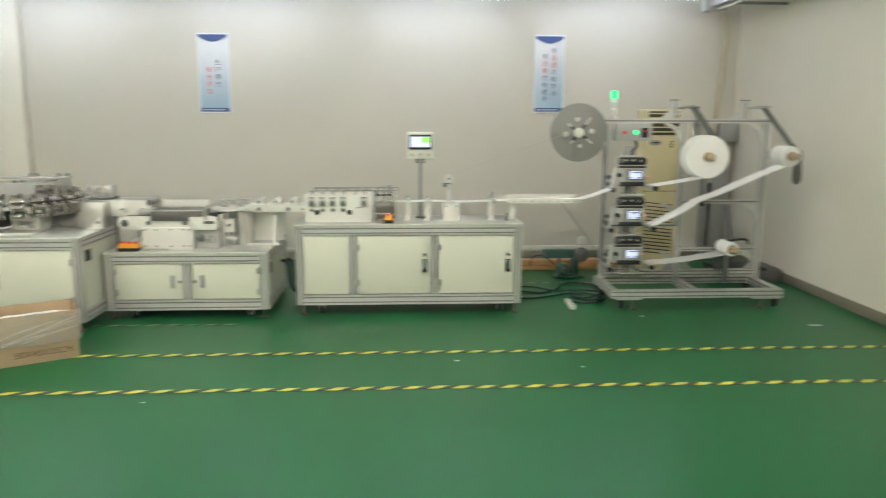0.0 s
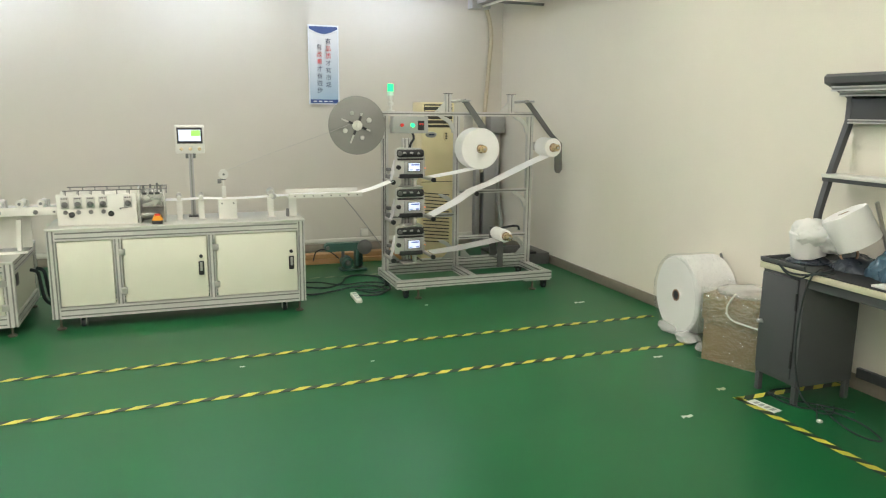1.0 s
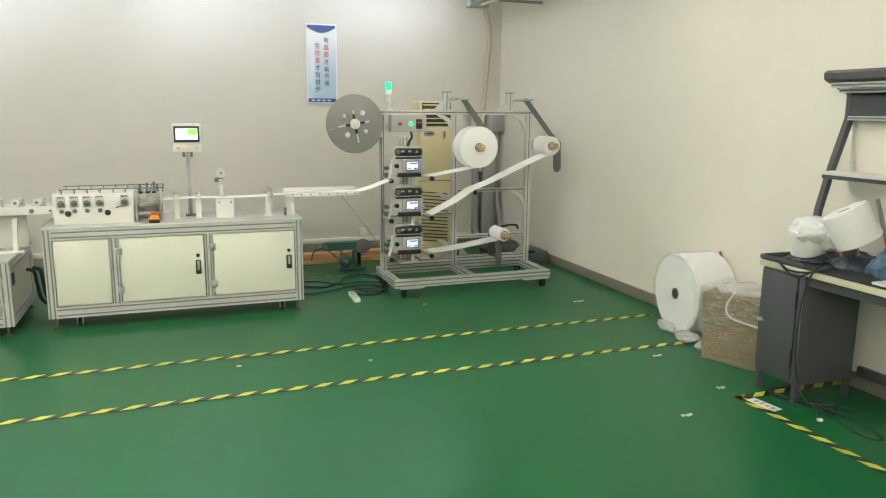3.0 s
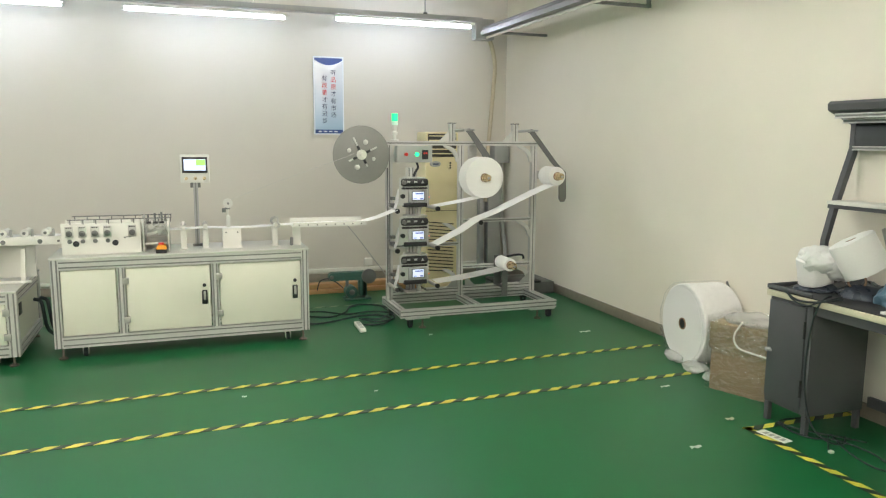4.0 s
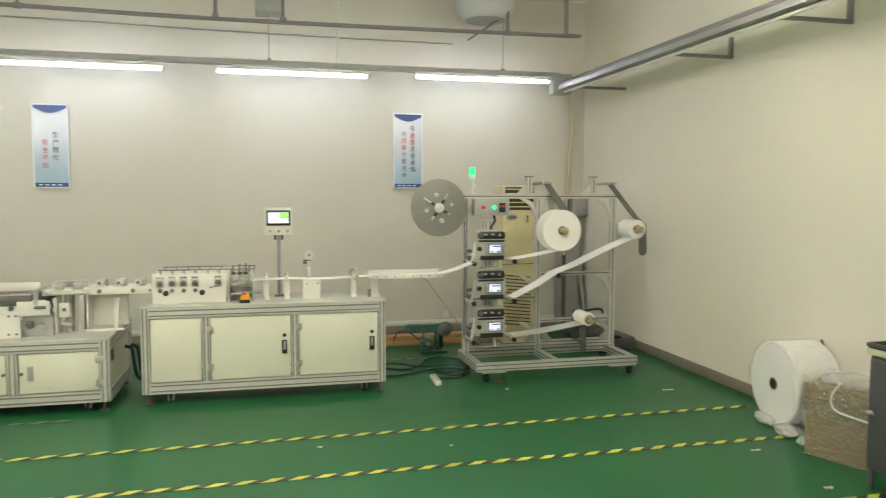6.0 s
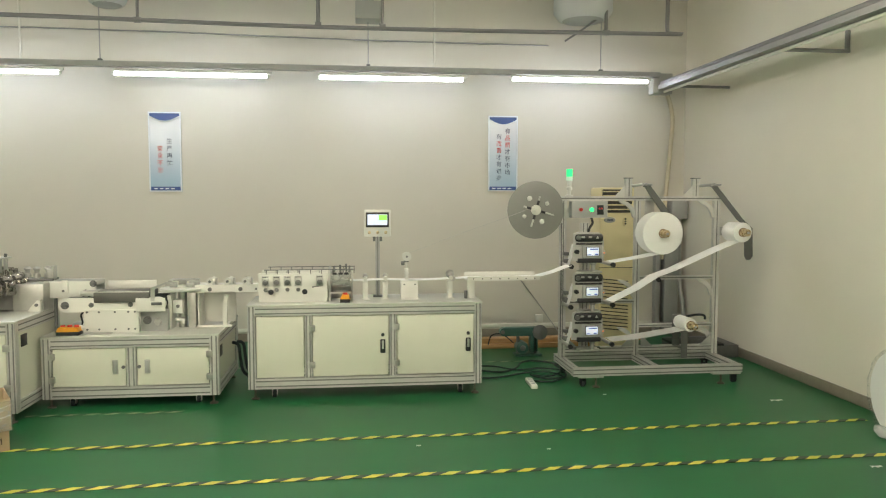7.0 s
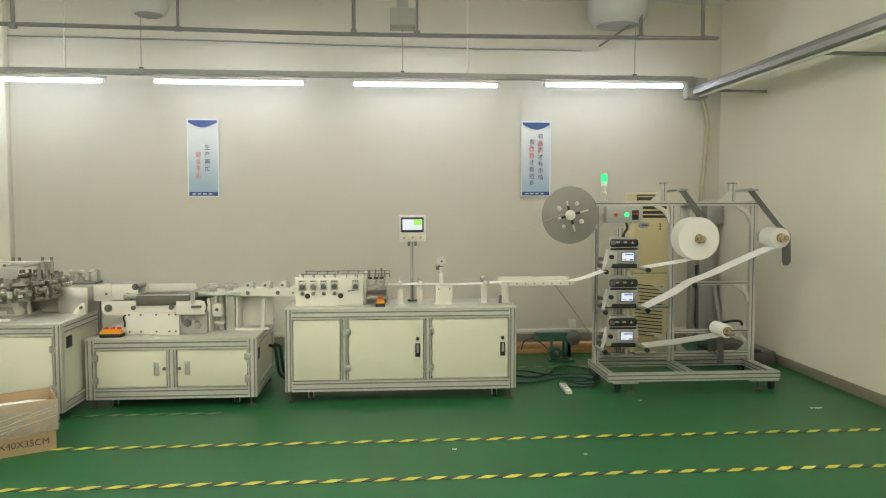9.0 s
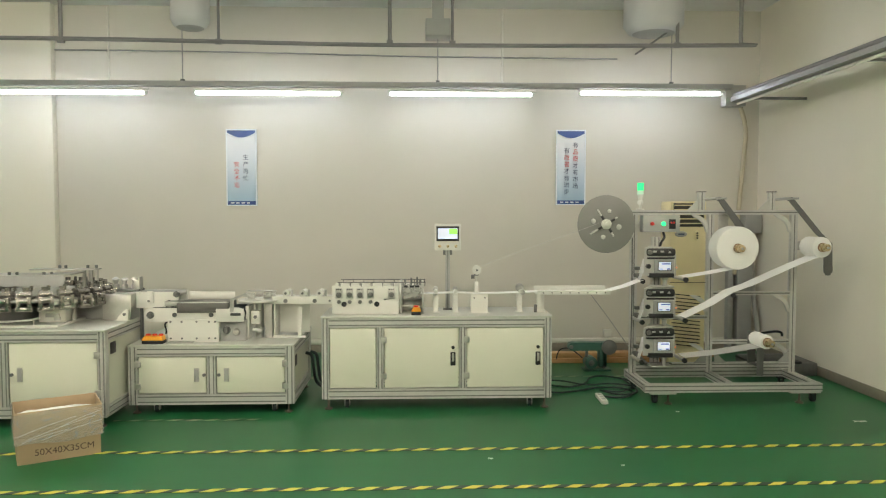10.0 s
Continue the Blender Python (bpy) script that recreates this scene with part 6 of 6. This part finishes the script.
bm = lathe(bmesh.new(), (3.55, 3.29, 0.828), (3.535, 3.29, 0.98), [(0, 0.03), (0.001, 0.085), (0.006, 0.09), (0.06, 0.097), (0.145, 0.102), (0.152, 0.097), (0.152, 0.02)], 48)
crumple(bm, 0.012, 14, 3)
part("wound_web", bm, FABRIC, r1)
bm = bmesh.new()
bmesh.ops.create_icosphere(bm, subdivisions=5, radius=0.115)
bm.transform(Matrix.Translation((3.555, 3.27, 0.975)) @ Matrix.Diagonal((1.05, 1.1, 0.62, 1)))
crumple(bm, 0.03, 11, 2)
crumple(bm, 0.010, 38, 8)
part("loose_film", bm, VEIL, r1, "crumpled translucent film")
bm = bmesh.new()
bmesh.ops.create_icosphere(bm, subdivisions=5, radius=0.12)
bm.transform(Matrix.Translation((3.60, 3.17, 0.955)) @ Matrix.Diagonal((0.8, 0.9, 0.75, 1)))
crumple(bm, 0.03, 10, 6)
crumple(bm, 0.010, 36, 1)
part("loose_film", bm, VEIL, r1, "crumpled translucent film")
r2 = thing("film_roll", 3.61, 3.01, 0.90, label="white fabric roll lying tilted on the dark film heap", category="fabric roll", group="loose rolls on the workbench")
ax0, ax1 = Vector((3.625, 3.01, 0.942)), Vector((3.555, 3.078, 1.112))
bm = lathe(bmesh.new(), ax0, ax1, [(0, 0.03), (0.001, 0.118), (0.006, 0.122), (0.19, 0.125), (0.20, 0.121), (0.201, 0.032), (0.17, 0.030), (0.17, 0.002)], 52)
crumple(bm, 0.006, 12, 5)
part("wound_web", bm, FABRIC, r2)
part("core", lathe(bmesh.new(), ax0 + (ax1 - ax0) * 0.84, ax1, [(0, 0.004), (0.001, 0.029), (0.033, 0.0295)], 24), BROWN, r2)
ctb = thing("core_tube", 3.72, 3.17, 0.80, label="brown paper core tube in dark film on the workbench", category="core tube")
p0, p1 = Vector((3.585, 3.04, 0.886)), Vector((3.76, 3.22, 0.868))
part("tube", cyl(bmesh.new(), p0, p1, 0.048, 32, None, 0.038), BROWN, ctb)
w0 = p0 + (p1 - p0) * 0.10
part("dark_wrap", cyl(bmesh.new(), w0, p1, 0.0505, 28), DARKFILM, ctb, "dark film wrap")
sr = thing("steel_rods", 3.85, 3.0, 0.797, label="two slim steel rods leaning on the workbench", category="rod")
part("rod", C(((3.862, 3.0, 0.80), (3.693, 3.0, 1.177), 0.008), seg=12), STEEL, sr)
part("rod", C(((3.884, 3.01, 0.80), (3.716, 3.01, 1.18), 0.008), seg=12), STEEL, sr)
bf = thing("blue_film", 3.60, 2.72, 0.797, label="crumpled dark blue film heap on the workbench", category="film")
bm = bmesh.new()
bmesh.ops.create_icosphere(bm, subdivisions=5, radius=0.15)
bm.transform(Matrix.Translation((3.66, 2.74, 0.83)) @ Matrix.Diagonal((1.1, 1.15, 0.75, 1)))
crumple(bm, 0.05, 9, 4)
crumple(bm, 0.012, 34, 3)
for v in bm.verts:
    v.co.z = max(v.co.z, 0.7985)
part("crumpled_sheet", bm, BLUE, bf)
pb = thing("paper_pad", 3.40, 2.68, 0.797, label="white paper pad on the workbench edge", category="paper")
part("sheets", B((3.36, 3.50, 2.50, 2.70, 0.7975, 0.810), bev=0.002), PAPER, pb)

kb = thing("power_cable", 3.3, 3.1, 0, label="black power cable hanging from the workbench to the floor", category="cable")
for pts, r in (([(3.36, 3.32, 0.805), (3.315, 3.26, 0.80), (3.305, 3.18, 0.775), (3.31, 3.08, 0.78), (3.33, 3.0, 0.80), (3.42, 2.98, 0.806)], 0.008),
               ([(3.40, 3.36, 0.806), (3.34, 3.30, 0.81), (3.31, 3.20, 0.765), (3.30, 3.10, 0.755), (3.31, 3.03, 0.79), (3.40, 3.0, 0.81), (3.5, 3.06, 0.806)], 0.0065),
               ([(3.45, 3.08, 0.806), (3.36, 3.03, 0.812), (3.305, 3.02, 0.78), (3.295, 3.05, 0.66), (3.295, 3.07, 0.45), (3.30, 3.06, 0.25), (3.31, 3.01, 0.10), (3.36, 2.94, 0.03), (3.45, 2.92, 0.012), (3.55, 3.0, 0.012)], 0.0065),
               ([(3.36, 3.30, 0.007), (3.33, 3.18, 0.007), (3.36, 3.05, 0.008), (3.46, 2.98, 0.010), (3.50, 2.78, 0.008), (3.42, 2.58, 0.007), (3.36, 2.66, 0.007), (3.40, 2.85, 0.008), (3.50, 3.05, 0.010)], 0.0065),
               ([(3.60, 3.30, 0.007), (3.42, 3.32, 0.008), (3.34, 3.25, 0.02), (3.38, 3.12, 0.022), (3.5, 3.02, 0.012), (3.6, 2.9, 0.008)], 0.0065),
               ([(3.38, 2.96, 0.06), (3.34, 2.92, 0.02), (3.32, 2.90, 0.008), (3.31, 2.88, 0.008)], 0.005)):
    part("cable", sweep(bmesh.new(), pts, r * 0.75, 8, 6), RUBBER, kb)
part("plug", B((3.292, 3.318, 2.855, 2.88, 0.002, 0.018), bev=0.005), PVC, kb, "pale plug")

# ---- paper on the floor ----
lb = thing("floor_label", 3.2, 3.1, 0, label="white printed label stuck on the striped tape", category="label")
bm = B((-0.035, 0.035, -0.095, 0.095, 0.0036, 0.0046))
bm.transform(pose(3.185, 3.145, 0, 0, 0, 8))
part("sheet", bm, PAPER, lb)
for i in range(4):
    bm = B((-0.018, 0.018, -0.07 + i * 0.037, -0.047 + i * 0.037, 0.0048, 0.0054))
    bm.transform(pose(3.185, 3.145, 0, 0, 0, 8))
    part("print_bar", bm, GREY, lb)
rng = random.Random(11)
for x, y, w, d, m_ in ((3.36, 5.472, 0.10, 0.03, PAPER), (2.667, 3.117, 0.07, 0.025, PAPER), (3.126, 4.017, 0.07, 0.02, PAPER), (0.42, 4.71, 0.03, 0.02, PAPER), (3.129, 3.391, 0.055, 0.03, EDGE), (2.05, 5.80, 0.03, 0.02, PAPER), (1.25, 4.55, 0.025, 0.015, PAPER), (-1.452, 4.032, 0.02, 0.012, PAPER)):
    bm = bmesh.new()
    vs = []
    for i in range(5):
        for j in range(3):
            vs.append(bm.verts.new((x + w * (i / 4 - 0.5), y + d * (j / 2 - 0.5) + 0.2 * d * math.sin(i * 2), 0.002 + 0.006 * abs(math.sin(i * 1.7 + j)))))
    for i in range(4):
        for j in range(2):
            bm.faces.new((vs[i * 3 + j], vs[i * 3 + 3 + j], vs[i * 3 + 4 + j], vs[i * 3 + 1 + j]))
    g = bmesh.ops.extrude_face_region(bm, geom=bm.faces[:])
    bmesh.ops.translate(bm, verts=[v for v in g["geom"] if isinstance(v, bmesh.types.BMVert)], vec=(0, 0, 0.0012))
    single("paper_scrap", bm, m_, "small torn scrap of paper on the floor", "paper scrap", group="scraps on the floor")


# the bench, the cartons beside it and what lies on it stand 4.5 cm nearer
for ob in (wk, hp, r1, r2, ctb, sr, bf, pb, kb, lb, rb, br, lr):
    ob.matrix_basis = Matrix.Translation((0, -0.045, 0)) @ ob.matrix_basis


# ---- what moves ----
def motions():
    walk(disc, [(0.25 * i, pose(*DC, 0, -(37 + 196 * (0.25 * i - 7.5)), 0)) for i in range(41)])
    # the clamp wheel passes five clamps a second
    rows = [(0.5 * i, pose(*HUB, 0, 0, 2.5 * 360 / NCL * i)) for i in range(21)]
    walk(turret, rows)


motions()
